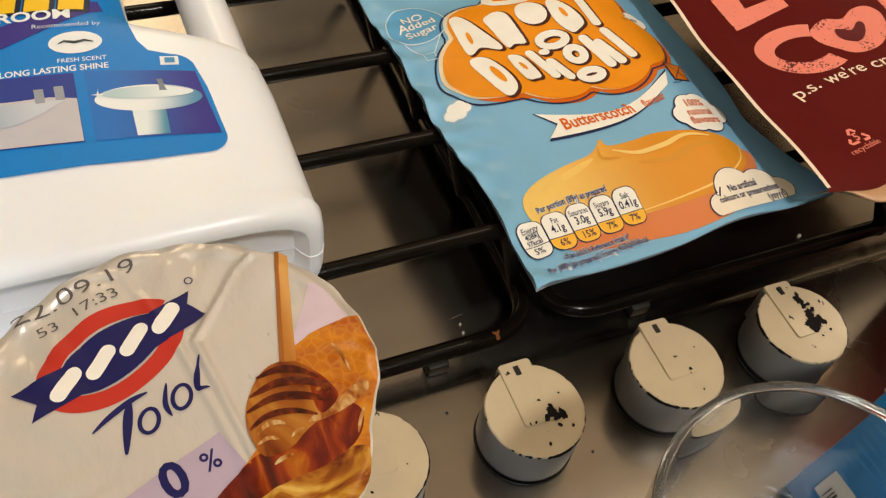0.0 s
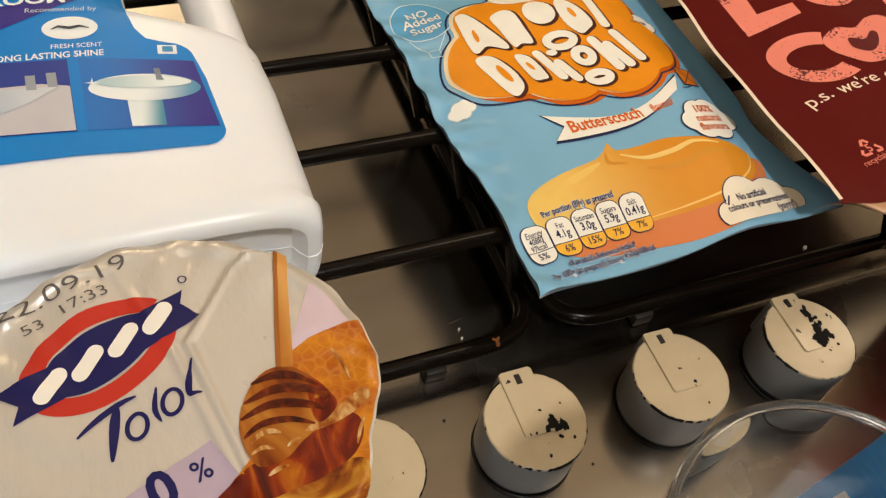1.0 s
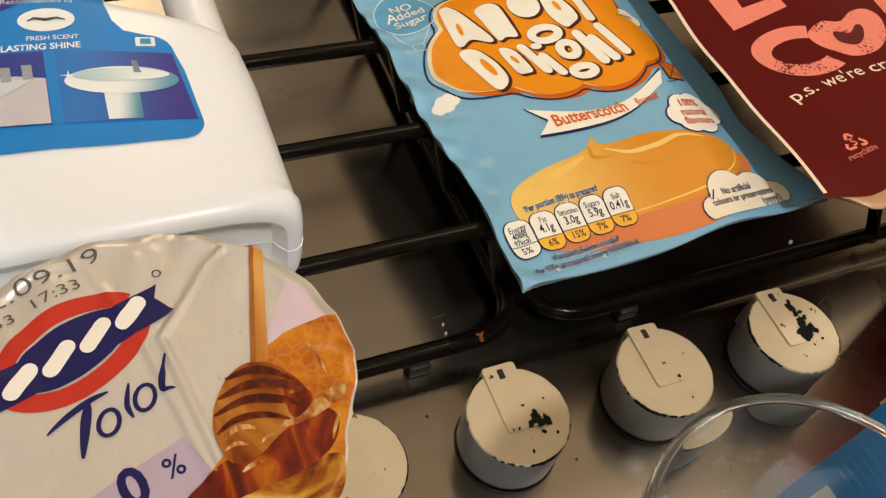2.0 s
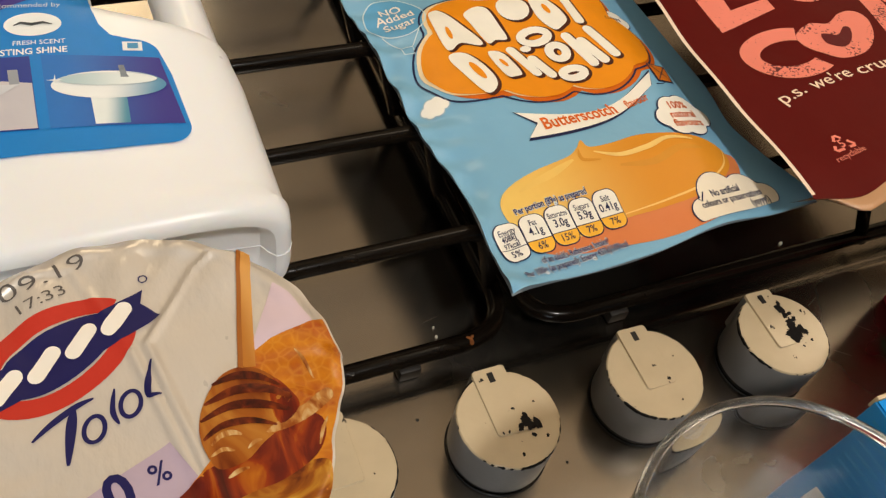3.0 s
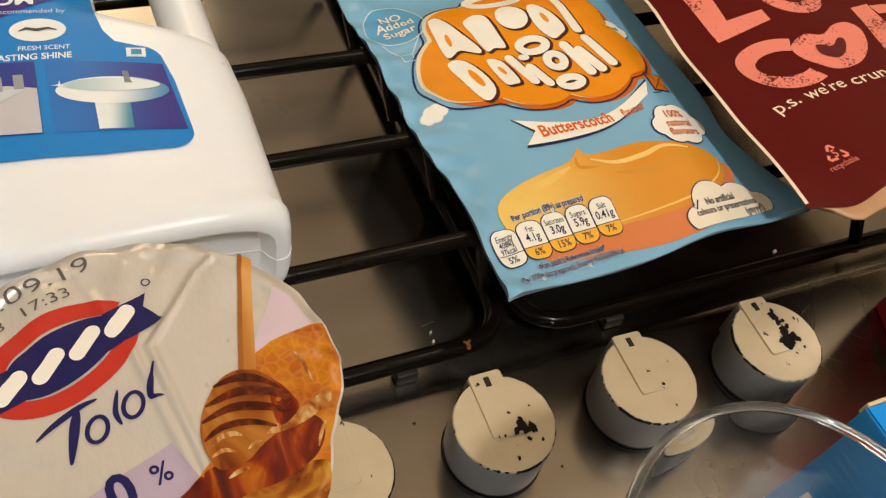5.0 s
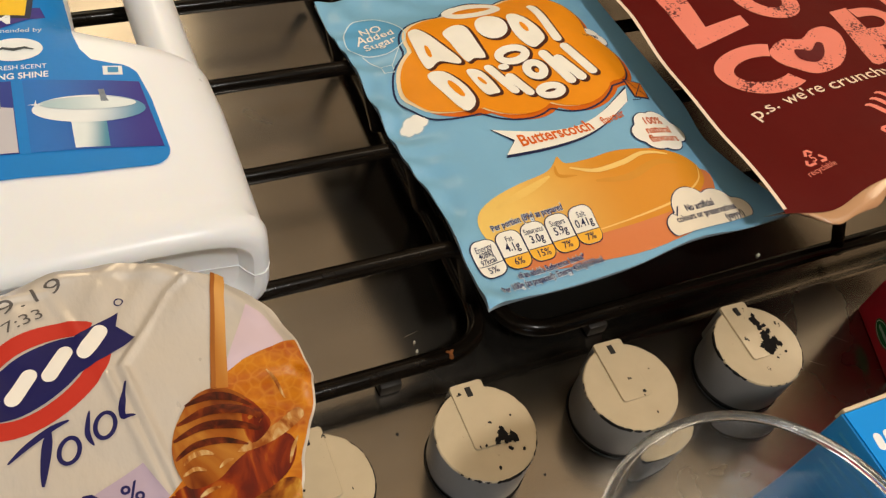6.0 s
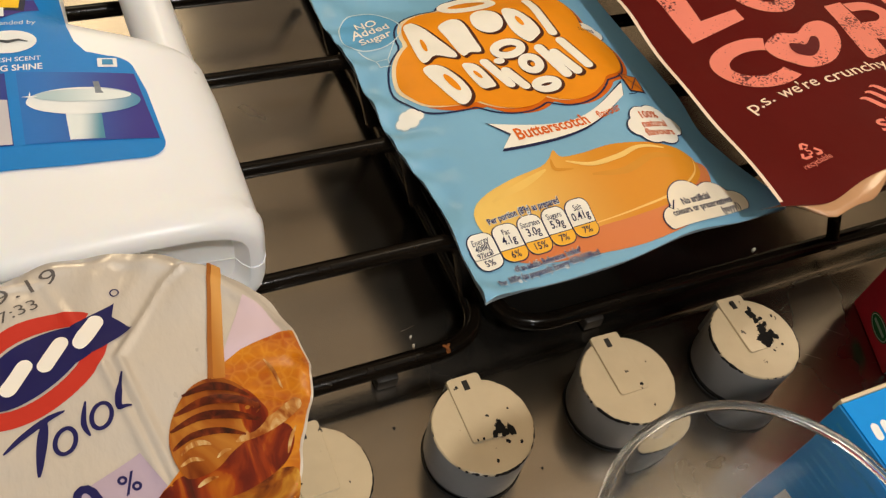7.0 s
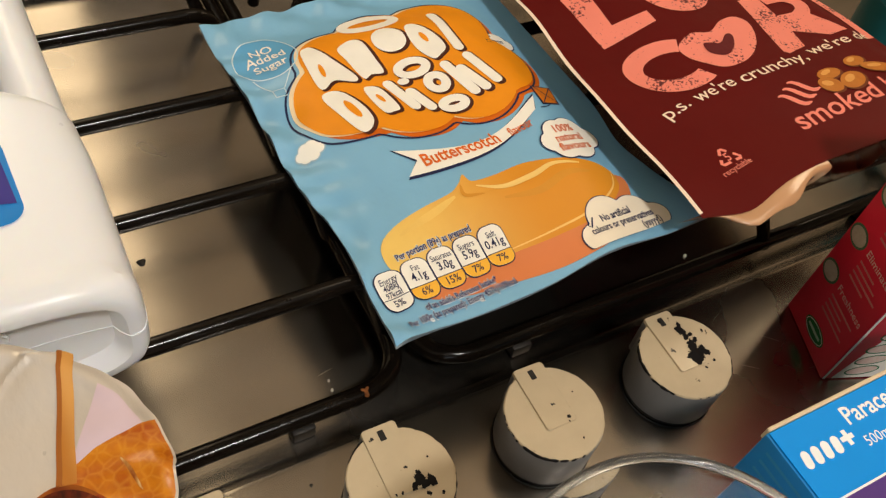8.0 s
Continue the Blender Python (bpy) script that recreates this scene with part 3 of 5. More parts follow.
chip_spots = {-3: [], -2: [(-0.004, -0.009, 0.0005, False), (0.009, -0.004, 0.0003, False)],
              -1: [(0.0048, -0.0034, 0.0023, True), (0.0022, -0.0043, 0.0012, True), (0.0050, -0.0005, 0.0008, True), (-0.002, -0.0046, 0.0005, True), (0.0080, -0.0042, 0.0017, False),
                   (0.0055, -0.0075, 0.0008, False), (0.0095, -0.009, 0.0006, False), (-0.0005, -0.0125, 0.0006, False), (-0.004, -0.0045, 0.0004, True), (0.010, 0.003, 0.0004, False)],
              0: [(0.0035, -0.0032, 0.0007, True), (0.0028, -0.0047, 0.0003, True), (0.004, -0.0115, 0.0004, False), (0.0095, 0.004, 0.0003, False)],
              1: [(0.0036, -0.0014, 0.0033, True), (0.0026, -0.0028, 0.0019, True), (0.0046, 0.0026, 0.0021, True), (0.0044, 0.0088, 0.0020, True), (0.0048, 0.0062, 0.0013, True), (0.0052, 0.0112, 0.0011, True),
                  (0.0074, -0.0005, 0.0017, False), (0.0085, -0.0022, 0.0010, False), (0.0072, 0.0040, 0.0011, False), (0.0070, 0.0065, 0.0009, False), (0.0120, 0.0062, 0.0006, False),
                  (0.0085, -0.0055, 0.0006, False), (0.0040, -0.0068, 0.0005, False), (-0.0010, 0.0150, 0.0007, True)]}
for i in (-3, -2, -1, 0, 1):
    kcap, kpointer, kx = knob_at(i, knob_labels[i])
    chips(i, kcap, kpointer, kx, chip_spots[i])


# ---- the pudding sachet ----
SW, SH, ST = 0.1235, 0.1625, radians(2.9)


def sachet_world(u, v, h):
    c, s = math.cos(ST), math.sin(ST)
    return Vector((-0.0452 + c * u - s * v, 0.0148 + s * u + c * v, h))


def sachet_height(u, v):
    e = smooth(0.003, 0.030, u) * smooth(0.003, 0.034, SW - u) * smooth(0.010, 0.040, v) * smooth(0.012, 0.040, SH - v)
    w = 0.0007 * math.sin(u * 95 + v * 60) * (0.3 + e) + 0.0009 * math.sin(v * 210 + 2.0 * math.sin(u * 90) + 1.5 * math.sin(v * 70)) * (1 - smooth(0.002, 0.020, u))
    w += 0.0006 * math.sin(u * 260 + 2.5 * math.sin(v * 80)) * (1 - smooth(0.002, 0.016, SH - v))
    w += 0.0007 * math.sin(u * 150 + 1.0) * (1 - smooth(0.0, 0.018, v))
    crease = math.sin(u * 330 + v * 170 + 2.2 * math.sin(v * 95)) * math.sin(v * 240 - u * 120 + 1.4)
    w += 0.0011 * crease * (1 - smooth(0.002, 0.026, u) * smooth(0.002, 0.024, SH - v))
    w -= 0.0015 * (1 - smooth(0.0, 0.024, SW - u)) * smooth(0.006, 0.030, v)
    return 0.0518 + 0.0062 * e + w


sachet_top = on_height(sachet_height, sachet_world)


def sachet_edge(u, v):
    """Draw the outline in a little where the film is creased."""
    left = 0.0032 * math.exp(-((v - 0.047) / 0.020) ** 2) + 0.0008 * math.sin(v * 70)
    bottom = 0.0010 * math.sin(u * 85 + 0.6) + 0.0016 * smooth(0.02, 0.09, u)
    f, g = 1 - smooth(0, 0.03, u), 1 - smooth(0, 0.02, v)
    right = (0.0032 + 0.0040 * (1 - smooth(0.0, 0.030, v)) - 0.0042 * math.exp(-((v - 0.045) / 0.015) ** 2)) * smooth(SW - 0.016, SW, u)
    return u + left * f + right, v + bottom * g - 0.0008 * g


def build_sachet():
    ob = thing("pudding_sachet", "light blue printed dessert sachet lying flat on the pan support", "sachet", (0.0135, 0.0965, 0.0495))
    nu, nv = 110, 144
    for name, mat, lo in (("front_film", M["film_blue"], 0.0), ("back_film", M["film_back"], 0.0009)):
        bm = bmesh.new()
        g = []
        for j in range(nv + 1):
            row = []
            for i in range(nu + 1):
                u, v = sachet_edge(SW * i / nu, SH * j / nv)
                h = sachet_height(u, v)
                if lo:
                    h = min(h - 0.0004, 0.0507 + 0.4 * (h - 0.0518))
                row.append(bm.verts.new(sachet_world(u, v, h)))
            g.append(row)
        for a, b in zip(g, g[1:]):
            for i in range(nu):
                bm.faces.new((a[i], a[i + 1], b[i + 1], b[i]))
        film = part(name, bm, mat, ob, "glossy light blue printed film" if not lo else "silver foil back")
        front = film if not lo else front
    L1, L2, L3, L4, L5 = 0.00018, 0.00034, 0.00050, 0.00066, 0.00082

    def put(name, bm, mat, lift, label=""):
        return lay(name, bm, mat, front, sachet_top, lift, 0.002, label)

    navy, white, orange, deep = ink("1c2348"), ink("f4efe2"), ink("ec9214", vary=0.08), ink("d0640a")
    # orange logo cloud with its shadow and outline
    lobes = [(-0.027, -0.006, 0.020), (-0.019, 0.015, 0.017), (0.002, 0.022, 0.017), (0.026, 0.018, 0.020), (0.033, -0.008, 0.018), (0.018, -0.014, 0.020), (-0.008, -0.012, 0.021)]
    put("logo_outline", stroke(puffs(0.0590, 0.1045, lobes, 120, 0.0022), 0.0008, True), navy, L2)
    put("logo_shadow", poly(puffs(0.0622, 0.1022, lobes, 120, 0.0006)), deep, L1, "dark orange drop shadow")
    put("logo_edge", poly(puffs(0.0596, 0.1060, lobes, 120, 0.0010)), ink("f0d9b0"), L2 - 0.00006, "cream edge of the logo")
    put("logo_cloud", poly(puffs(0.0605, 0.1052, lobes, 120, 0.0004)), orange, L3, "orange cloud-shaped logo")
    # plain white shapes in place of the brand lettering
    put("logo_halo", stroke(ellipse(0.0606, 0.1374, 0.0112, 0.0046, -3), 0.0044, True), white, L4)
    plain = [curve(p, 4, True) for p in (
        [(0.0267, 0.1280), (0.0299, 0.1309), (0.0328, 0.1297), (0.0372, 0.1185), (0.0407, 0.1083), (0.0386, 0.1054), (0.0317, 0.1082), (0.0265, 0.1050), (0.0246, 0.1071), (0.0252, 0.1181)],
        [(0.0405, 0.1243), (0.0442, 0.1272), (0.0487, 0.1279), (0.0516, 0.1248), (0.0521, 0.1147), (0.0517, 0.1067), (0.0467, 0.1072), (0.0426, 0.1062), (0.0412, 0.1183)],
        [(0.0707, 0.1258), (0.0757, 0.1275), (0.0803, 0.1193), (0.0809, 0.1102), (0.0767, 0.1065), (0.0726, 0.1057), (0.0693, 0.1140)],
        [(0.0233, 0.1011), (0.0264, 0.1030), (0.0313, 0.1007), (0.0349, 0.0926), (0.0355, 0.0845), (0.0323, 0.0797), (0.0283, 0.0799), (0.0249, 0.0921)],
        [(0.0393, 0.0993), (0.0424, 0.1012), (0.0462, 0.0980), (0.0477, 0.0869), (0.0446, 0.0851), (0.0406, 0.0863)])]
    plain += [ellipse(0.0618, 0.1222, 0.0068, 0.0072), ellipse(0.0560, 0.0992, 0.0024, 0.0017)]
    rings = [ellipse(0.0626, 0.1045, 0.0058, 0.0036), ellipse(0.0678, 0.0939, 0.0034, 0.0038), ellipse(0.0682, 0.0815, 0.0046, 0.0026)]
    plain += [capsule(*p, 0.0044) for p in ((0.0872, 0.1320, 0.0856, 0.1080), (0.0498, 0.0998, 0.0536, 0.0856), (0.0560, 0.0930, 0.0592, 0.0833), (0.0752, 0.1006, 0.0790, 0.0843), (0.0800, 0.0963, 0.0840, 0.0845), (0.0862, 0.1020, 0.0900, 0.0862))]

    def about(pts, dx, dy, k):
        cx, cy = sum(p[0] for p in pts) / len(pts), sum(p[1] for p in pts) / len(pts)
        out = []
        for x, y in pts:
            q = math.hypot(x - cx, y - cy)
            out.append((x + dx + (x - cx) / q * k, y + dy + (y - cy) / q * k))
        return out

    for k, pts in enumerate(plain):
        put("logo_blob_shadow", poly(about(pts, 0.0008, -0.0006, 0.0007)), ink("4a2418"), L4 + 0.000004 * k)
        put("logo_blob", poly(pts), white, L5 + 0.000004 * k)
    for pts in rings:
        put("logo_ring_shadow", stroke([(x + 0.0006, y - 0.0005) for x, y in pts], 0.0050, True), ink("4a2418"), L4 + 0.00009)
        put("logo_ring", stroke(pts, 0.0037, True), white, L5 + 0.00009)
    for x, y, rx, ry, turn in ((0.0306, 0.0912, 0.0016, 0.0052, 12), (0.0432, 0.0935, 0.0010, 0.0026, 15), (0.0752, 0.1180, 0.0012, 0.0032, 5), (0.0296, 0.1150, 0.0010, 0.0040, -8)):
        put("logo_gap", poly(ellipse(x, y, rx, ry, turn, 20)), orange, L5 + 0.00012)
    # balloon badge
    pale = ink("cfe2e6")
    put("badge_disc", poly(ellipse(0.0150, 0.1345, 0.0118, 0.0125, 10)), ink("5fa3cc"), L1, "round blue badge")
    put("badge_ring", stroke(ellipse(0.0150, 0.1345, 0.0121, 0.0128, 10), 0.0005, True), pale, L2)
    for word, y in (("NO", 0.1372), ("Added", 0.1320), ("Sugar", 0.1268)):
        put("badge_lettering", letters(word, 0.0150, y, 0.0062, -2, 0.95, 0.012, "CENTER"), white, L3)
    put("badge_basket", stroke([(0.0100, 0.1155), (0.0146, 0.1150), (0.0138, 0.1108), (0.0100, 0.1115)], 0.0005, True), pale, L2)
    put("badge_rope", stroke([(0.0062, 0.1250), (0.0098, 0.1158)], 0.0004), pale, L2)
    put("badge_rope", stroke([(0.0215, 0.1240), (0.0148, 0.1152)], 0.0004), pale, L2)

    def cloud(cx, cy, sx, sy, lab, lift=L1, edge=navy):
        c = [(-0.55 * sx, 0, 0.45 * sy), (-0.2 * sx, 0.35 * sy, 0.55 * sy), (0.25 * sx, 0.35 * sy, 0.6 * sy), (0.6 * sx, -0.05 * sy, 0.5 * sy), (0.15 * sx, -0.4 * sy, 0.55 * sy), (-0.3 * sx, -0.35 * sy, 0.5 * sy)]
        put("cloud_outline", poly(puffs(cx, cy, c, 90, 0.0005)), edge, lift)
        return put("cloud", poly(puffs(cx, cy, c, 90)), white, lift + 0.00016, lab)

    cloud(0.0100, 0.0832, 0.0058, 0.0040, "small white cloud", L1, ink("9db9c8"))
    cloud(0.1056, 0.1092, 0.0072, 0.0075, "small white cloud with words")
    put("cloud_lettering", letters("serves", 0.1056, 0.1098, 0.0040, -4, 0.85, 0.01, "CENTER"), navy, L3)
    put("cloud_lettering", letters("4", 0.1056, 0.1050, 0.0062, -4, 1, 0.02, "CENTER"), navy, L3)
    # kite and ribbon
    put("kite_outline", poly([(0.1025, 0.0808), (0.1130, 0.0802), (0.1104, 0.0693), (0.1012, 0.0692)]), navy, L1)
    put("kite", poly([(0.1032, 0.0800), (0.1122, 0.0796), (0.1098, 0.0700), (0.1020, 0.0699)]), ink("d9791c"), L2, "orange kite")
    put("kite_line", stroke([(0.1035, 0.0798), (0.1098, 0.0702)], 0.0004), navy, L3)
    put("kite_line", stroke([(0.1120, 0.0795), (0.1022, 0.0700)], 0.0004), navy, L3)

    def wave(x, up):
        t = (x - 0.034) / 0.066
        return (0.0672 if up else 0.0545) + (0.0105 if up else 0.0150) * t * t - (0.0075 if up else 0.0035) * math.sin(math.pi * t) - (0.0032 * t if up else 0.0)

    n = 16
    xs = [0.034 + 0.0655 * i / n for i in range(n + 1)]
    rib = [(x, wave(x, True)) for x in xs] + [(x, wave(x, False)) for x in reversed(xs)][1:] + [(0.0400, 0.0600)]
    cxr, cyr = 0.066, 0.0600
    put("ribbon_outline", poly([(cxr + (x - cxr) * 1.025, cyr + (y - cyr) * 1.13 - 0.0003) for x, y in rib]), navy, L2)
    put("ribbon", poly(rib), white, L3, "white banner ribbon")
    put("flavour_lettering", letters("Butterscotch", 0.0410, 0.0562, 0.0080, -1.0, 0.80, 0.022, "LEFT", 3.2), ink("da6612"), L4)
    put("flavour_lettering", letters("flavour", 0.0795, 0.0585, 0.0055, 8.0, 0.72, 0.012), ink("da6612"), L4)
    put("kite_string", stroke([(0.0990, 0.0675), (0.1030, 0.0680), (0.1060, 0.0697)], 0.0004), navy, L2)
    # bowl of pudding
    bowl = [(0.0155, 0.0330), (0.0125, 0.0250), (0.0190, 0.0105), (0.0480, 0.0045), (0.0800, 0.0040), (0.0950, 0.0080), (0.1085, 0.0200), (0.1082, 0.0300), (0.0800, 0.0260), (0.0480, 0.0250)]
    put("bowl", poly(curve(bowl, 5, True)), ink("e08a52", vary=0.05, scale=40, second="d97a48"), L1, "terracotta bowl in print")
    top = [(0.0115, 0.0270), (0.0150, 0.0370), (0.0300, 0.0410), (0.0430, 0.0425), (0.0480, 0.0450), (0.0512, 0.0478), (0.0528, 0.0440), (0.0620, 0.0435), (0.0760, 0.0450), (0.0900, 0.0425),
           (0.1030, 0.0365), (0.1075, 0.0295), (0.1040, 0.0225), (0.0900, 0.0165), (0.0700, 0.0150), (0.0520, 0.0150), (0.0300, 0.0130), (0.0170, 0.0160)]
    put("pudding", poly(curve(top, 5, True)), M["pudding"], L2, "creamy yellow pudding in print")
    put("pudding_swirl", stroke(curve([(0.0530, 0.0415), (0.0620, 0.0375), (0.0750, 0.0385), (0.0860, 0.0410), (0.0960, 0.0380)], 6), 0.0022, False, True), ink("f2cb78"), L3)
    put("pudding_swirl", stroke(curve([(0.0600, 0.0335), (0.0740, 0.0320), (0.0880, 0.0355), (0.0980, 0.0335)], 6), 0.0030, False, True), ink("d6922f"), L3)
    put("pudding_swirl", stroke(curve([(0.0200, 0.0350), (0.0330, 0.0375), (0.0440, 0.0405)], 6), 0.0030, False, True), ink("f0c568"), L3)
    put("pudding_swirl", stroke(curve([(0.0480, 0.0440), (0.0475, 0.0395), (0.0540, 0.0375)], 6), 0.0014, False, True), ink("d6922f"), L3)
    put("bowl_rim", stroke(curve([(0.0480, 0.0165), (0.0700, 0.0172), (0.0900, 0.0195), (0.1030, 0.0250), (0.1070, 0.0320)], 6), 0.0009, False, True), ink("f4c470"), L3)
    # nutrition tags
    tags = (("Energy", "408kJ", "5%", "97kcal"), ("Fat", "4.1g", "6%", ""), ("Saturates", "3.0g", "15%", ""), ("Sugars", "5.9g", "7%", ""), ("Salt", "0.41g", "7%", ""))
    for k, (a, b, c, d) in enumerate(tags):
        cx, cy = 0.0088 + 0.0099 * k, 0.0180 + 0.0004 * k
        put("tag_outline", poly(round_rect(cx, cy, 0.0100, 0.0152, 0.0036)), navy, L3)
        put("tag", poly(round_rect(cx, cy, 0.0093, 0.0145, 0.0034)), white, L4, "white nutrition tag")
        low = [p for p in round_rect(cx, cy, 0.0093, 0.0145, 0.0034) if p[1] < cy - 0.002]
        if k:
            put("tag_foot", poly([(cx + 0.00465, cy - 0.0022)] + [(cx - 0.00465, cy - 0.0022)] + low), ink("f3b63a"), L4 + 0.00008, "yellow tag foot")
        put("tag_line", stroke([(cx - 0.0047, cy - 0.0022), (cx + 0.0047, cy - 0.0022)], 0.0003), navy, L5)
        put("tag_lettering", letters(a, cx, cy + 0.0033, 0.0030, 0, 0.68 if len(a) > 6 else 0.8, 0.004, "CENTER"), navy, L5)
        put("tag_lettering", letters(b, cx, cy - 0.0002 if not d else cy + 0.0010, 0.0042 if not d else 0.0030, 0, 0.8, 0.015, "CENTER"), navy, L5)
        if d:
            put("tag_lettering", letters(d, cx, cy - 0.0016, 0.0030, 0, 0.75, 0.015, "CENTER"), navy, L5)
        put("tag_lettering", letters(c, cx, cy - 0.0057, 0.0038, 0, 0.85, 0.012, "CENTER"), navy, L5)
    put("lettering_edge", letters("Per portion (89g) as prepared", 0.0290, 0.0272, 0.0035, 0.4, 0.66, 0.075, "CENTER"), ink("d8e2e6"), L3)
    put("small_lettering", letters("Per portion (89g) as prepared", 0.0290, 0.0272, 0.0035, 0.4, 0.66, 0.02, "CENTER"), ink("2a2a5c"), L4)
    put("lettering_edge", letters("of an adult's Reference Intake*", 0.0285, 0.0072, 0.0035, 0.5, 0.62, 0.075, "CENTER"), ink("d8e2e6"), L3)
    put("small_lettering", letters("of an adult's Reference Intake*", 0.0285, 0.0072, 0.0035, 0.5, 0.62, 0.02, "CENTER"), ink("2a2a5c"), L4)
    put("lettering_edge", letters("Per 100g (as prepared): Energy 457kJ/109kcal", 0.0275, 0.0038, 0.0035, 0.5, 0.62, 0.075, "CENTER"), ink("d8e2e6"), L3)
    put("small_lettering", letters("Per 100g (as prepared): Energy 457kJ/109kcal", 0.0275, 0.0038, 0.0035, 0.5, 0.62, 0.02, "CENTER"), ink("2a2a5c"), L4)
    # word clouds
    cloud(0.1000, 0.0500, 0.0130, 0.0110, "white cloud with orange words", L3, ink("243056"))
    for word, y in (("100%", 0.0535), ("natural", 0.0488), ("flavours", 0.0443)):
        put("cloud_lettering", letters(word, 0.1000, y, 0.0052, -2, 0.85, 0.02, "CENTER"), ink("cf5f1c"), L5)
    c = [(-0.0115, -0.0030, 0.0062), (-0.0030, 0.0035, 0.0085), (0.0080, 0.0020, 0.0072), (0.0145, -0.0025, 0.0058), (0.0, -0.0035, 0.0070), (-0.0070, -0.0035, 0.0070), (0.0080, -0.0035, 0.0065)]
    foot = lambda pts: [(x, max(y, 0.0046)) for x, y in pts]
    put("cloud_outline", poly(foot(puffs(0.0965, 0.0112, c, 90, 0.0004))), ink("243056"), L3)
    put("cloud", poly(foot(puffs(0.0965, 0.0112, c, 90))), ink("f2e6cf"), L4, "white cloud with dark words")
    for word, y, x in (("\u2713 No artificial", 0.0134, 0.0965), ("colours or preservatives", 0.0095, 0.0972), ("(yayyy!)", 0.0056, 0.1080)):
        put("cloud_lettering", letters(word.replace("\u2713 ", ""), x, y, 0.0042, -1, 0.66, 0.02, "CENTER"), navy, L5)
    put("cloud_tick", stroke([(0.0838, 0.0142), (0.0848, 0.0128), (0.0872, 0.0165)], 0.0006), navy, L5)
    return ob


build_sachet()


# ---- the snack pouch ----
PW, PH = 0.1390, 0.190
PX, PY = 0.0645, 0.0122


def pouch_world(u, v, h):
    """The filled front keeps its height: it swells up and back toward the top."""
    d = 0.0065 * smooth(0.02, 0.11, v)
    return Vector((PX + u - 1.08 * d, PY + v - 0.95 * d, h + d))


def pouch_back(u, v, h):
    return Vector((PX + u, PY + v, h))


def pouch_height(u, v):
    c = 0.0007 * math.sin(u * 70 + v * 35) * smooth(0.01, 0.03, u) + 0.0004 * math.sin(v * 120 + u * 40)
    fall = 0.0025 * (1 - smooth(0.0, 0.014, PW - u))
    return 0.0700 + 0.0060 * smooth(0.0, 0.07, u) - 0.0085 * smooth(0.02, 0.11, v) - 0.004 * smooth(0.11, 0.19, v) - fall + c


def pouch_left(v):
    """The sealed side leans in a little towards the top."""
    return 0.0085 * smooth(0.035, 0.125, v)


def pouch_right(v):
    return PW - 0.0065 * smooth(0.045, 0.125, v)


pouch_top = on_height(pouch_height, pouch_world)


def pouch_low(u):
    """The waved lower edge of the front panel."""
    return -0.0046 * math.exp(-((u - 0.018) / 0.013) ** 2) - 0.0002 + 0.0018 * smooth(0.03, 0.06, u)


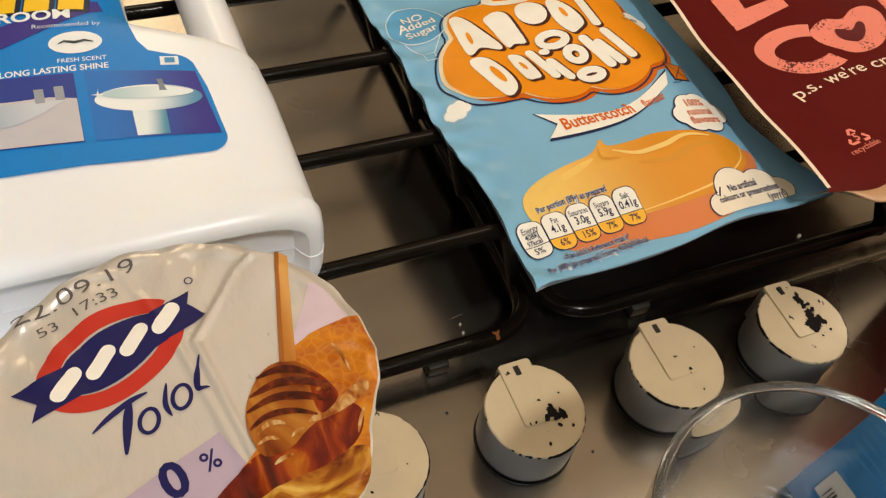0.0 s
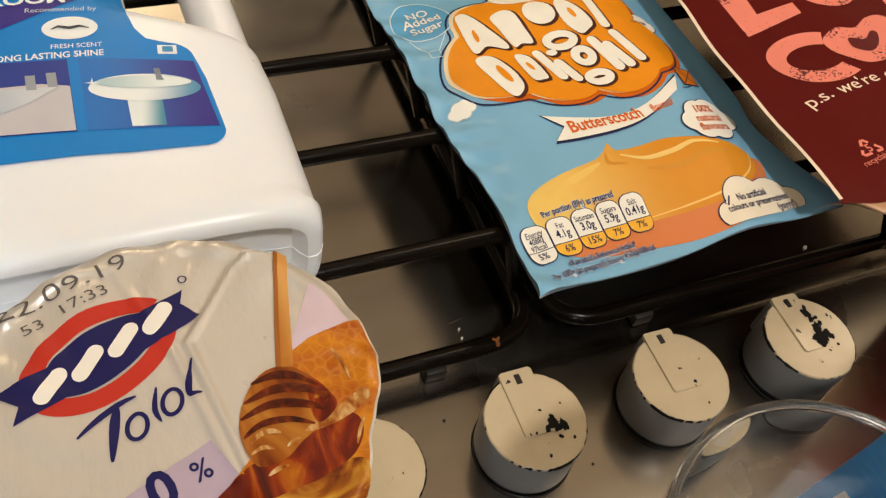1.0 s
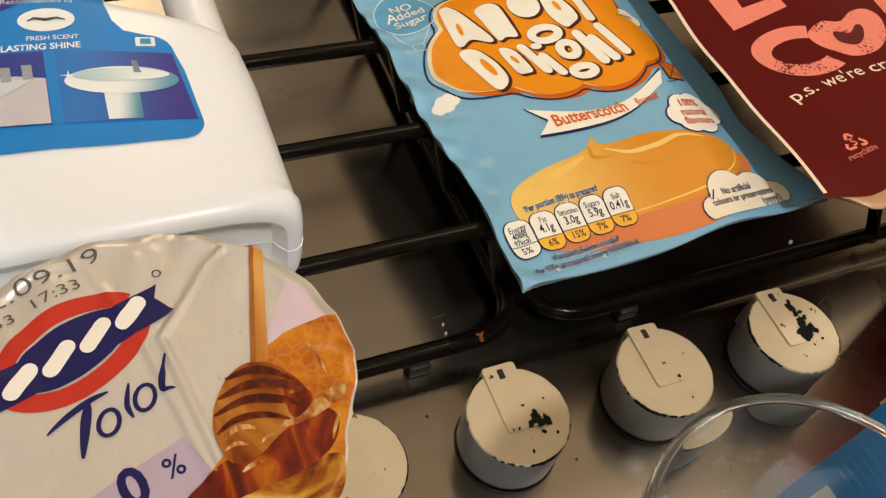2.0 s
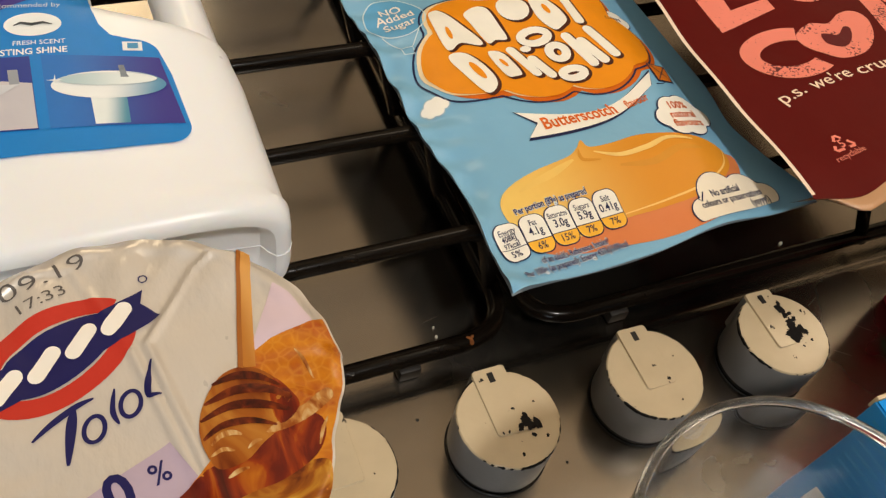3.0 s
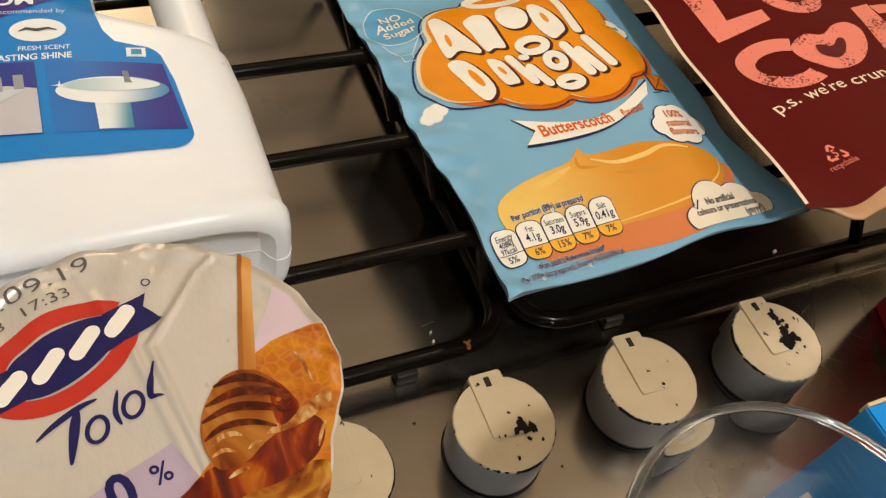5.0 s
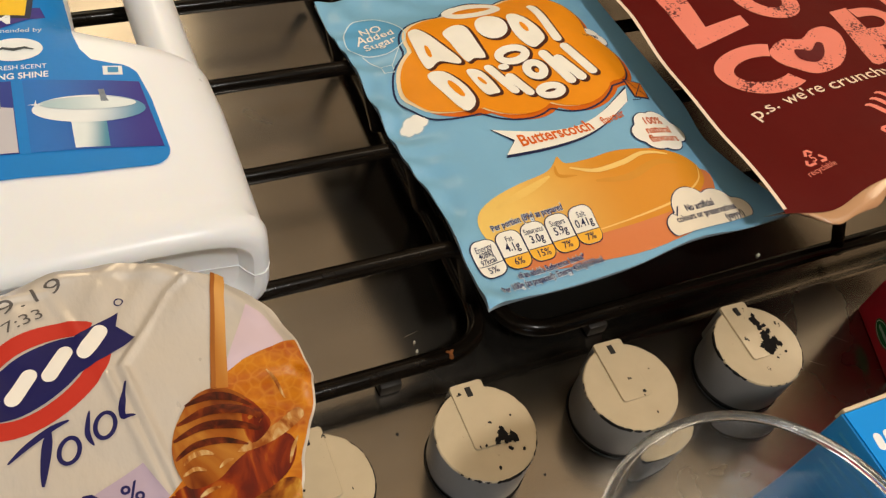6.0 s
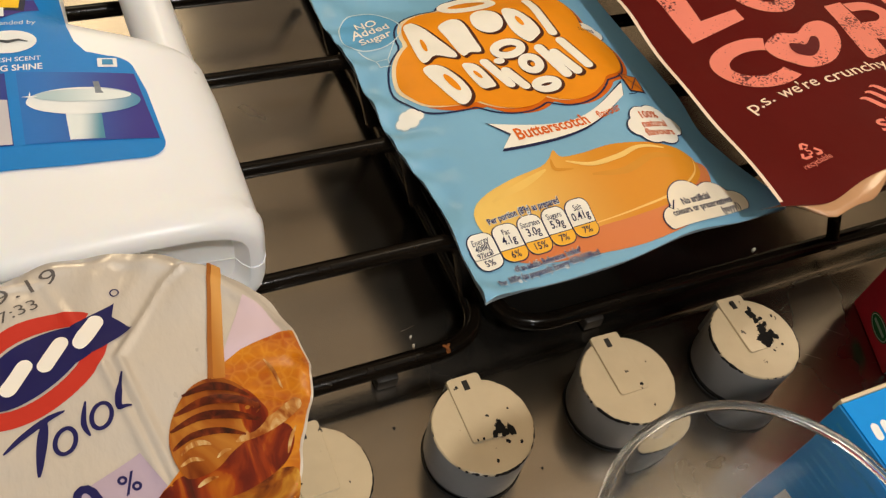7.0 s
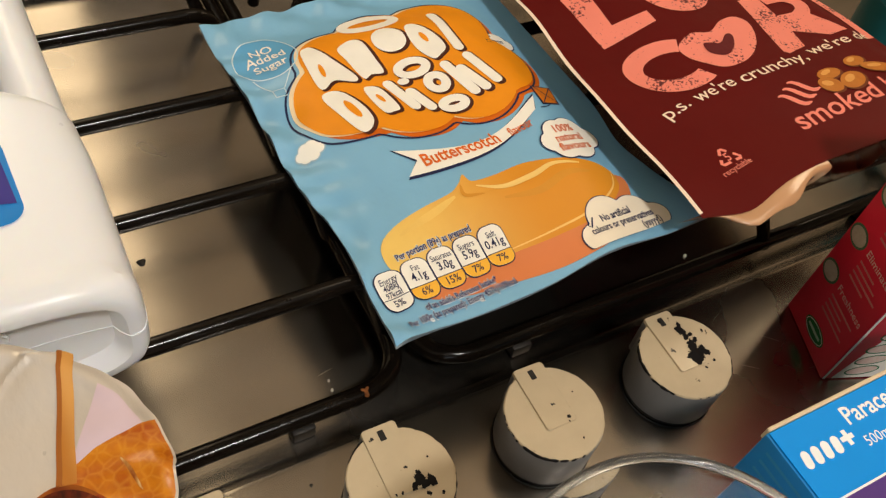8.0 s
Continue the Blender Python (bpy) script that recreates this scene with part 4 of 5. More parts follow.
def build_pouch():
    ob = thing("snack_pouch", "maroon stand-up snack pouch lying on its back over the sachet", "pouch", (PX + 0.07, PY + 0.09, 0.0495))
    nu, nv = 60, 70
    bm = bmesh.new()
    g = []
    for j in range(nv + 1):
        row = []
        for i in range(nu + 1):
            u = PW * i / nu
            t = j / nv
            v = pouch_low(u) + (PH - pouch_low(u)) * t
            u = pouch_left(v) + (pouch_right(v) - pouch_left(v)) * i / nu
            row.append(bm.verts.new(pouch_world(u, v, pouch_height(u, v))))
        g.append(row)
    for a, b in zip(g, g[1:]):
        for i in range(nu):
            bm.faces.new((a[i], a[i + 1], b[i + 1], b[i]))
    front = part("front_panel", bm, M["maroon"], ob, "maroon printed front panel")
    # back panel resting on the bars and the sachet
    bm = bmesh.new()
    g = []
    for j in range(41):
        row = []
        for i in range(41):
            v = 0.006 + (PH - 0.006) * j / 40
            u = 0.014 + pouch_left(v) + (pouch_right(v) - 0.014 - pouch_left(v)) * i / 40
            low = 0.0600 - 0.0098 * smooth(0.020, 0.040, u) + 0.008 * (1 - smooth(0.0, 0.012, PW - u))
            row.append(bm.verts.new(pouch_back(u, v, min(low, pouch_height(u, v) - 0.001))))
        g.append(row)
    for a, b in zip(g, g[1:]):
        for i in range(40):
            bm.faces.new((a[i], a[i + 1], b[i + 1], b[i]))
    part("back_panel", bm, M["maroon"], ob)
    # bottom gusset: a lip of peach film under the front panel, then clear film in front of the filling
    for name, mat, i0, i1, lab in (("gusset", M["gusset"], 0, 20, "glossy peach film gusset"), ("gusset_window", M["window_film"], 20, 48, "clear film over the filling")):
        bm = bmesh.new()
        g = []
        for i in range(i0, i1 + 1):
            u = PW * i / 48
            top = pouch_world(u, pouch_low(u), pouch_height(u, pouch_low(u)) - 0.0003)
            low = 0.0600 - 0.0098 * smooth(0.020, 0.040, u) + 0.008 * (1 - smooth(0.0, 0.012, PW - u))
            bot = pouch_world(u, 0.006, min(low, top.z - 0.001))
            lip = 0.0074 * smooth(0.006, 0.018, u) * (1 - 0.62 * smooth(0.034, 0.052, u)) * (1 + 0.14 * math.sin(u * 210)) + 0.004 * math.exp(-((u - 0.074) / 0.012) ** 2)
            row = []
            for k in range(15):
                t = (k / 14) ** 2
                p = top.lerp(bot, t)
                p.y -= lip * math.sin(math.pi * t ** 0.34)
                row.append(bm.verts.new(p))
            g.append(row)
        for a, b in zip(g, g[1:]):
            for k in range(14):
                bm.faces.new((a[k], a[k + 1], b[k + 1], b[k]))
        part(name, bm, mat, ob, lab)
    rnd = random.Random(4)
    bm = bmesh.new()
    for k in range(26):
        c = pouch_world(0.045 + 0.08 * rnd.random(), 0.008 + 0.010 * rnd.random(), 0.055 + 0.010 * rnd.random())
        t = bmesh.ops.create_icosphere(bm, subdivisions=2, radius=0.0042)
        m = Matrix.Translation(c) @ Euler((rnd.random() * 3, rnd.random() * 3, rnd.random() * 3)).to_matrix().to_4x4() @ Matrix.Diagonal((1.1, 0.8, 0.7, 1))
        bmesh.ops.transform(bm, matrix=m, verts=t["verts"])
    tagged(part("roasted_corn", bm, M["corn"], ob, "roasted corn kernels behind the film"), kind="stuff")
    L1, L2 = 0.0002, 0.0004

    def put(name, bm, mat, lift=L1, label=""):
        return lay(name, bm, mat, front, pouch_top, lift, 0.005, label)

    # cream sealed edge down one side, pink stripe down the other
    put("side_seal", stroke([(0.0007 + pouch_left(0.0008 + 0.1885 * i / 30), 0.0008 + 0.1885 * i / 30) for i in range(31)], 0.0016), M["cream_film"], L1, "cream sealed edge")
    put("edge_stripe", stroke([(pouch_right(0.054 + 0.131 * i / 20) - 0.0026, 0.054 + 0.131 * i / 20) for i in range(21)], 0.0046), M["stamp"], L1, "pink edge stripe")
    st = M["stamp"]
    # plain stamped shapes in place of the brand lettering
    put("logo_shape", poly([(0.0246, 0.0905), (0.0520, 0.0950), (0.0522, 0.1020), (0.0350, 0.1010), (0.0372, 0.1230), (0.0250, 0.1240)]), st, L1, "pink stamped logo shape")
    put("logo_shape", stroke(ellipse(0.0715, 0.1120, 0.0120, 0.0135, 0, 40), 0.0080, True), st, L1, "pink stamped logo ring")
    ring = [(0.0405 + 0.0160 * math.cos(radians(a)), 0.0690 + 0.0120 * math.sin(radians(a))) for a in range(52, 308, 7)]
    put("logo_shape", stroke(ring, 0.0078), st, L1, "pink stamped open ring")

    outer = [(0.0503, 0.0779), (0.0593, 0.0822), (0.0671, 0.0799), (0.0761, 0.0845), (0.0847, 0.0851), (0.0875, 0.0786), (0.0810, 0.0671), (0.0696, 0.0588), (0.0580, 0.0580), (0.0517, 0.0652), (0.0490, 0.0714)]
    inner = [(0.0595, 0.0743), (0.0627, 0.0737), (0.0662, 0.0719), (0.0719, 0.0759), (0.0742, 0.0743), (0.0699, 0.0680), (0.0635, 0.0643), (0.0584, 0.0684)]
    put("logo_heart", poly(curve(outer, 6, True)), st, L1, "pink stamped heart")
    put("heart_middle", poly(curve(inner, 5, True)), ink("5c1519"), L2)
    put("logo_shape", poly([(0.0959, 0.0953), (0.0863, 0.0568), (0.0881, 0.0551), (0.0988, 0.0574), (0.1023, 0.0684), (0.1072, 0.0970)]), st, L1, "pink stamped logo bar")
    put("logo_shape", poly([(0.1010, 0.0690), (0.1173, 0.0608), (0.1285, 0.0617), (0.1205, 0.0765), (0.1120, 0.0800), (0.1042, 0.0800)]), st, L1 + 0.00003)
    put("logo_shape", stroke(curve([(0.1050, 0.0760), (0.1130, 0.0765), (0.1195, 0.0800), (0.1215, 0.0860), (0.1170, 0.0915), (0.1070, 0.0922)], 5), 0.0066), st, L1 + 0.00006)
    pale = ink("f1d9bd")
    for word, x, y, w, turn in (("p.s.", 0.0184, 0.0424, 0.0130, 14), ("we're", 0.0352, 0.0458, 0.0190, 5), ("crunchy,", 0.0568, 0.0468, 0.0355, 3), ("we're", 0.0965, 0.0506, 0.0272, 7), ("de", 0.1264, 0.0540, 0.0095, 2)):
        put("slogan_lettering", letters(word, x, y, 0.0084, turn, 1.0, 0.004, "LEFT", 0.0, 0.0, w), pale)
    pink = ink("ee8672")
    put("flavour_lettering", letters("smoked b", 0.0603, 0.0170, 0.0128, 3.5, 1.0, 0.012, "LEFT", 0.0, 0.0, 0.0560), pink)
    for k in range(3):
        pts = [(0.0628 + 0.0042 * k + 0.00125 * i, 0.0345 + 0.0024 * k - 0.0009 * i + 0.0014 * math.sin(i * 0.8)) for i in range(10)]
        put("steam_mark", stroke(pts, 0.0024, False, True), pink, L1)
    for k, (x, y, a, b, t) in enumerate(((0.0920, 0.0378, 0.0066, 0.0034, 5), (0.1100, 0.0413, 0.0064, 0.0036, 10), (0.0876, 0.0320, 0.0056, 0.0044, -30), (0.0988, 0.0312, 0.0072, 0.0048, 15), (0.1167, 0.0348, 0.0082, 0.0036, -18))):
        z = L1 + 0.00006 * k
        put("corn_print", poly(ellipse(x + 0.0004, y - 0.0006, a, b, t, 24)), ink("7a3a10", second="5c240a", scale=200), z, "shaded edge of a printed kernel")
        put("corn_print", poly(ellipse(x, y, a * 0.93, b * 0.9, t, 24)), ink("cf8430", second="a25a1a", scale=260), z + 0.00002, "printed roasted corn kernel")
        put("corn_gleam", poly(ellipse(x - 0.0008, y + 0.0010, a * 0.45, b * 0.35, t + 10, 16)), ink("e8b062", second="d08a3a", scale=300), z + 0.00004)
    # recycling mark
    c0 = Vector((0.0253, 0.0176))
    tri = [c0 + Vector((0.0056 * math.cos(radians(a)), 0.0048 * math.sin(radians(a)))) for a in (95, 215, 335)]
    for k in range(3):
        a, b, c = tri[k - 1], tri[k], tri[(k + 1) % 3]
        put("recycling_arrow", stroke([tuple(b.lerp(a, 0.34)), tuple(b.lerp(a, 0.10)), tuple(b.lerp(c, 0.10)), tuple(b.lerp(c, 0.42))], 0.0012), pink)
    put("recycling_lettering", letters("5", 0.0253, 0.0160, 0.0052, 4, 1, 0.01, "CENTER"), pink)
    put("recycling_lettering", letters("recyclable", 0.0253, 0.0112, 0.0036, 8, 0.95, 0.0, "CENTER"), pink)
    return ob


build_pouch()


# ---- the cleaner bottle ----
BX0, BX1, BY0 = -0.2290, -0.1098, 0.0350
BZ, BT = 0.0720, 0.0225


def bottle_edges(y):
    """Left and right side of the flat bottle, and half its thickness, along its length."""
    k = smooth(0.108, 0.136, y)
    right = BX1 - 0.0012 * smooth(0.09, 0.11, y) - 0.0372 * k
    left = BX0 + 0.012 * smooth(0.12, 0.20, y) + 0.020 * smooth(0.20, 0.25, y)
    right -= 0.020 * smooth(0.20, 0.25, y)
    thick = BT * (1 - 0.25 * smooth(0.14, 0.26, y))
    return left, right, thick


def bottle_height(x, y):
    left, right, thick = bottle_edges(y)
    c, w = (left + right) / 2, (right - left) / 2
    # the face keeps the broad curve of the body even where the neck is cut in
    q = min(0.999, abs(x - (BX0 + BX1) / 2) / ((BX1 - BX0) / 2))
    edge = min(0.999, abs(x - c) / w)
    return BZ + min(thick * (1 - 0.12 * q * q) * (1 - q ** 7) ** 0.25, thick * (1 - edge ** 5) ** (1 / 3.0))


bottle_top = on_height(bottle_height, lambda u, v, h: Vector((u, v, h)))


def build_bottle():
    ob = thing("cleaner_bottle", "white plastic cleaner bottle with blue label lying on pan support", "bottle", (-0.168, 0.12, 0.0495))
    bm = bmesh.new()
    rows = []

    def ring(y, shrink=0.0, n=72):
        left, right, thick = bottle_edges(y)
        c, w = (left + right) / 2, (right - left) / 2 - shrink
        th = thick - shrink
        out = []
        for k in range(n):
            a = 2 * math.pi * k / n
            e = 2 / 5.5
            x = w * math.copysign(abs(math.cos(a)) ** e, math.cos(a))
            z = th * math.copysign(abs(math.sin(a)) ** (2 / 4.5), math.sin(a))
            out.append(Vector((c + x, y, BZ + z)))
        return out

    # dished base, rounded rim, body, shoulders
    for y, sh in ((0.0412, 0.0190), (0.0410, 0.0130), (0.0400, 0.0092), (0.0372, 0.0076), (0.0352, 0.0058), (0.0352, 0.0036), (0.0362, 0.0018), (0.0385, 0.0006), (0.0420, 0.0)):
        base = ring(0.06, sh)
        rows.append([Vector((p.x, y, p.z)) for p in base])
    ys = [0.046 + 0.002 * i for i in range(int((0.262 - 0.046) / 0.002) + 1)]
    rows += [ring(y) for y in ys]
    rows += [ring(0.2625, 0.004), ring(0.2635, 0.014)]
    for row in rows[9:]:
        for p in row:
            if p.z > BZ:
                p.z = max(BZ, bottle_height(p.x, p.y) - 0.0) if abs(p.z - BZ) > 1e-5 else p.z
    vs = [[bm.verts.new(p) for p in row] for row in rows]
    for a, b in zip(vs, vs[1:]):
        for k in range(72):
            bm.faces.new((a[k], a[(k + 1) % 72], b[(k + 1) % 72], b[k]))
    for ring_v in (vs[0], vs[-1]):
        mid = bm.verts.new(sum((v.co for v in ring_v), Vector()) / len(ring_v))
        for k in range(72):
            bm.faces.new((ring_v[k], ring_v[(k + 1) % 72], mid))
    body = part("bottle_body", bm, M["white_plastic"], ob, "white glossy moulded body")
    path = rounded([(-0.1200, 0.1060, 0.0720), (-0.1215, 0.150, 0.0740), (-0.1225, 0.215, 0.0740), (-0.140, 0.236, 0.0735), (-0.165, 0.240, 0.073)], 0.03, 10)
    part("handle", tube_bm(path, 0.0084, 0.0125, 24), M["white_plastic"], ob, "white moulded handle")
    part("neck", (lambda b: (bmesh.ops.transform(b, matrix=Matrix.Translation((-0.176, 0.262, BZ)) @ Matrix.Rotation(radians(-90), 4, "X"), verts=b.verts[:]), b)[1])(
        lathe_bm([(0.0, -0.005), (0.014, -0.004), (0.014, 0.03), (0.0, 0.03)], 0, 0, 32)), M["white_plastic"], ob)
    # mould seam across the base and round its corner
    c, w = (BX0 + BX1) / 2, (BX1 - BX0) / 2
    seam = [(c - 0.030, 0.0408)] + [(c + 0.010 * k, 0.0408) for k in range(-2, 5)] + [(c + w - 0.0092, 0.0398), (c + w - 0.0076, 0.0370), (c + w - 0.0058, 0.0350), (c + w - 0.0036, 0.0350), (c + w - 0.0018, 0.0360), (c + w - 0.0006, 0.0384), (c + w, 0.0425), (c + w, 0.060), (c + w, 0.085), (c + w - 0.0003, 0.095)]
    part("mould_seam", tube_bm([(x, y, BZ - 0.001) for x, y in seam], 0.00017, 0.00017, 8), M["white_plastic"], ob, "fine raised mould seam")
    ring_pts = [(-0.150 + 0.007 * math.cos(2 * math.pi * k / 24), 0.0396, 0.079 + 0.006 * math.sin(2 * math.pi * k / 24)) for k in range(25)]
    part("moulded_ring", tube_bm(ring_pts, 0.0004, 0.0006, 6), M["white_plastic"], ob, "raised moulding mark")
    L1, L2, L3, L4 = 0.00045, 0.00065, 0.00085, 0.00105

    def put(name, bm, mat, lift, label="", cell=0.004):
        return lay(name, bm, mat, body, bottle_top, lift, cell, label)

    def quad(x0, y0, x1, y1, x2, y2, x3, y3):
        return poly([(x0, y0), (x1, y1), (x2, y2), (x3, y3)])

    # blue label, its lower edge waved and its side following the cut-in neck
    right = [(-0.1365, 0.0630)] + ellipse(-0.1365, 0.0690, 0.0060, 0.0060, 0, 8, -70, 0) + [(-0.1316, 0.0900), (-0.1330, 0.0985)]
    right += ellipse(-0.1410, 0.0985, 0.0080, 0.0085, 0, 8, 20, 80) + [(-0.1455, 0.1098), (-0.1480, 0.1150), (-0.1492, 0.1230), (-0.1494, 0.1330), (-0.1500, 0.150), (-0.1520, 0.195)]
    left = [(-0.2000, 0.195), (-0.2050, 0.150), (-0.2060, 0.110), (-0.2070, 0.0755), (-0.2050, 0.0690), (-0.1900, 0.0672), (-0.1700, 0.0658), (-0.1550, 0.0640)]
    put("label", poly(right + left), ink("1280d0", vary=0.05), L1, "blue printed bathroom cleaner label")
    deep = fade_ink("2672c4", "37308a", (-0.1640, 0.085), (-0.1330, 0.082))
    put("basin_picture", quad(-0.1660, 0.0742, -0.1318, 0.0697, -0.1338, 0.0975, -0.1652, 0.1040), deep, L2, "dark blue picture of a washbasin")
    put("tub_picture", quad(-0.2040, 0.0790, -0.1688, 0.0745, -0.1682, 0.1040, -0.2040, 0.1080), ink("33479a", second="2c3a8c", scale=40), L2, "picture of a bathtub")
    white, pale = ink("eef2f2", vary=0.04), ink("cfdde0")
    put("tub_print", poly([(-0.2040, 0.0792), (-0.1690, 0.0748), (-0.1686, 0.0925), (-0.1760, 0.0948), (-0.1860, 0.0955), (-0.2040, 0.0975)]), ink("d9d5d6", second="b9b6c0", scale=60), L3)
    put("tub_print", poly([(-0.2035, 0.0950), (-0.1880, 0.0948), (-0.1715, 0.0925), (-0.1790, 0.0880), (-0.1850, 0.0855), (-0.1930, 0.0850), (-0.2035, 0.0800)]), fade_ink("8fa4bc", "cdd0d6", (-0.2020, 0.085), (-0.1760, 0.092)), L4)
    for x in (-0.1785, -0.1730):
        put("tap_print", poly([(x - 0.0013, 0.0928), (x + 0.0013, 0.0925), (x + 0.0013, 0.0985), (x - 0.0013, 0.0988)]), ink("9aa0a8"), L4)
    put("basin_print", poly(ellipse(-0.1490, 0.0882, 0.0152, 0.0056, -9)), fade_ink("eef2f2", "4f8fb4", (-0.1500, 0.0885), (-0.1345, 0.0835)), L3, "white washbasin in print")
    put("basin_print", poly(ellipse(-0.1490, 0.0903, 0.0130, 0.0026, -9)), fade_ink("b4cdd2", "e6eeee", (-0.1600, 0.092), (-0.1420, 0.0895)), L4)
    put("basin_print", poly([(-0.1545, 0.0840), (-0.1452, 0.0828), (-0.1458, 0.0722), (-0.1547, 0.0734)]), fade_ink("e6eeee", "4a8ea8", (-0.1520, 0.078), (-0.1455, 0.077)), L3 - 0.0001)
    put("tap_print", poly([(-0.1456, 0.0903), (-0.1434, 0.0900), (-0.1438, 0.0912), (-0.1440, 0.0952), (-0.1456, 0.0954), (-0.1455, 0.0918)]), ink("9aa4ae", second="5c6672", scale=500), L4 + 0.0001)
    put("sparkle", poly([(-0.1628 + r * math.cos(radians(a)), 0.0922 + r * math.sin(radians(a))) for a, r in zip(range(-8, 352, 45), (0.0022, 0.0004) * 4)]), white, L4 + 0.0001, "white sparkle in print")
    put("code_patch", poly([(-0.1432, 0.1020), (-0.1378, 0.1012), (-0.1374, 0.1052), (-0.1428, 0.1060)]), white, L2, "small white patch")
    put("code_mark", poly([(-0.1418, 0.1026), (-0.1388, 0.1022), (-0.1386, 0.1046), (-0.1415, 0.1050)]), ink("3f8fc0"), L3)
    # words
    put("label_lettering", letters("LONG LASTING SHINE", -0.1580, 0.1040, 0.0036, -5.0, 1.0, 0.02, "RIGHT", 0.0, 0.0, 0.0305), white, L2)
    put("label_lettering", letters("FRESH SCENT", -0.1580, 0.1080, 0.0027, -5.5, 1.0, 0.005, "RIGHT", 0.0, 0.0, 0.0140), white, L2)
    put("brand_oval", poly(ellipse(-0.1658, 0.1178, 0.0078, 0.0052, -6)), white, L2, "white oval brand mark")
    put("brand_stroke", stroke([(-0.1710, 0.1178), (-0.1690, 0.1188), (-0.1660, 0.1176), (-0.1630, 0.1180), (-0.1606, 0.1168)], 0.0013, False, True), ink("394048"), L3)
    put("label_band", poly([(-0.2045, 0.1120), (-0.1860, 0.1200), (-0.1560, 0.1345), (-0.1570, 0.1395), (-0.1900, 0.1290), (-0.2045, 0.1235)]), ink("3a2f86"), L2, "purple sweep")
    put("label_lettering", letters("Recommended by", -0.1575, 0.1247, 0.0030, -6, 1.0, 0.0, "RIGHT", 0.0, 0.0, 0.0200), pale, L3)
    put("label_lettering", letters("BATHROOM", -0.1655, 0.1300, 0.0066, -4.0, 1.1, 0.03, "RIGHT"), white, L3 + 0.0001)
    for k in range(4):
        x = -0.1990 + 0.0100 * k
        put("brand_bar_edge", poly([(x - 0.0008, 0.1360 - 0.0009 * k), (x + 0.0088, 0.1353 - 0.0009 * k), (x + 0.0125, 0.1550), (x + 0.0030, 0.1558)]), ink("15203c"), L3)
        put("brand_bar", poly([(x, 0.1372 - 0.0009 * k), (x + 0.0074, 0.1366 - 0.0009 * k), (x + 0.0108, 0.1540), (x + 0.0036, 0.1546)]), ink("f2c41c"), L4, "yellow slanted brand shape")
    return ob


build_bottle()


# ---- the yogurt pot ----
LX, LY, LZ, LR = -0.1598, -0.0222, 0.1105, 0.0430


def lid_height(u, v):
    r = math.hypot(u, v)
    h = LZ + 0.0004 * math.sin(u * 160) * math.sin(v * 140 + 1)
    # soft creases of the foil, stronger toward the rim
    out = smooth(0.012, 0.040, r)
    h += 0.00036 * (0.35 + out) * math.sin(u * 330 + 2.6 * math.sin(v * 130 + 0.5) + v * 90)
    a = math.atan2(v, u)
    h += 0.00040 * out * math.sin(17 * a + 2.0 * math.sin(5 * a) + r * 200)
    # pressed ridges over the split between yogurt and honey
    def ridge(x0, y0, x1, y1):
        d = Vector((x1 - x0, y1 - y0))
        t = min(1, max(0, ((u - x0) * d.x + (v - y0) * d.y) / d.length_squared))
        q = math.hypot(u - x0 - d.x * t, v - y0 - d.y * t)
        return math.exp(-(q / 0.0011) ** 2)
    h += 0.0010 * max(ridge(0.0290, 0.0318, 0.0232, 0.0334), ridge(0.0232, 0.0334, 0.0182, 0.0304), ridge(0.0182, 0.0304, 0.0058, 0.0142), ridge(0.0058, 0.0142, 0.0118, -0.0188),
                      0.8 * ridge(0.0026, 0.0132, 0.0096, -0.0188), 0.45 * ridge(-0.0062, 0.0372, 0.0026, 0.0132), 0.7 * ridge(-0.0062, 0.0372, -0.0150, 0.0376), 0.7 * ridge(-0.0150, 0.0376, -0.0290, 0.0290), 0.6 * ridge(0.0118, -0.0188, 0.018, -0.038))
    h += 0.0004 * math.exp(-((r - LR + 0.0030) / 0.0012) ** 2)
    return h - 0.0012 * smooth(LR - 0.002, LR + 0.001, r)


lid_top = on_height(lid_height, lambda u, v, h: Vector((LX + u, LY + v, h)))


def lid_radius(a):
    d = math.degrees(a) % 360
    r = LR + 0.00014 * math.sin(31 * a) + 0.00016 * math.sin(13 * a + 1)
    # the pull tab side is cut a little flatter
    r -= 0.0030 * math.exp(-((d - 336) / 13) ** 2)
    return r + 0.0010 * math.exp(-((d - 20) / 16) ** 2)


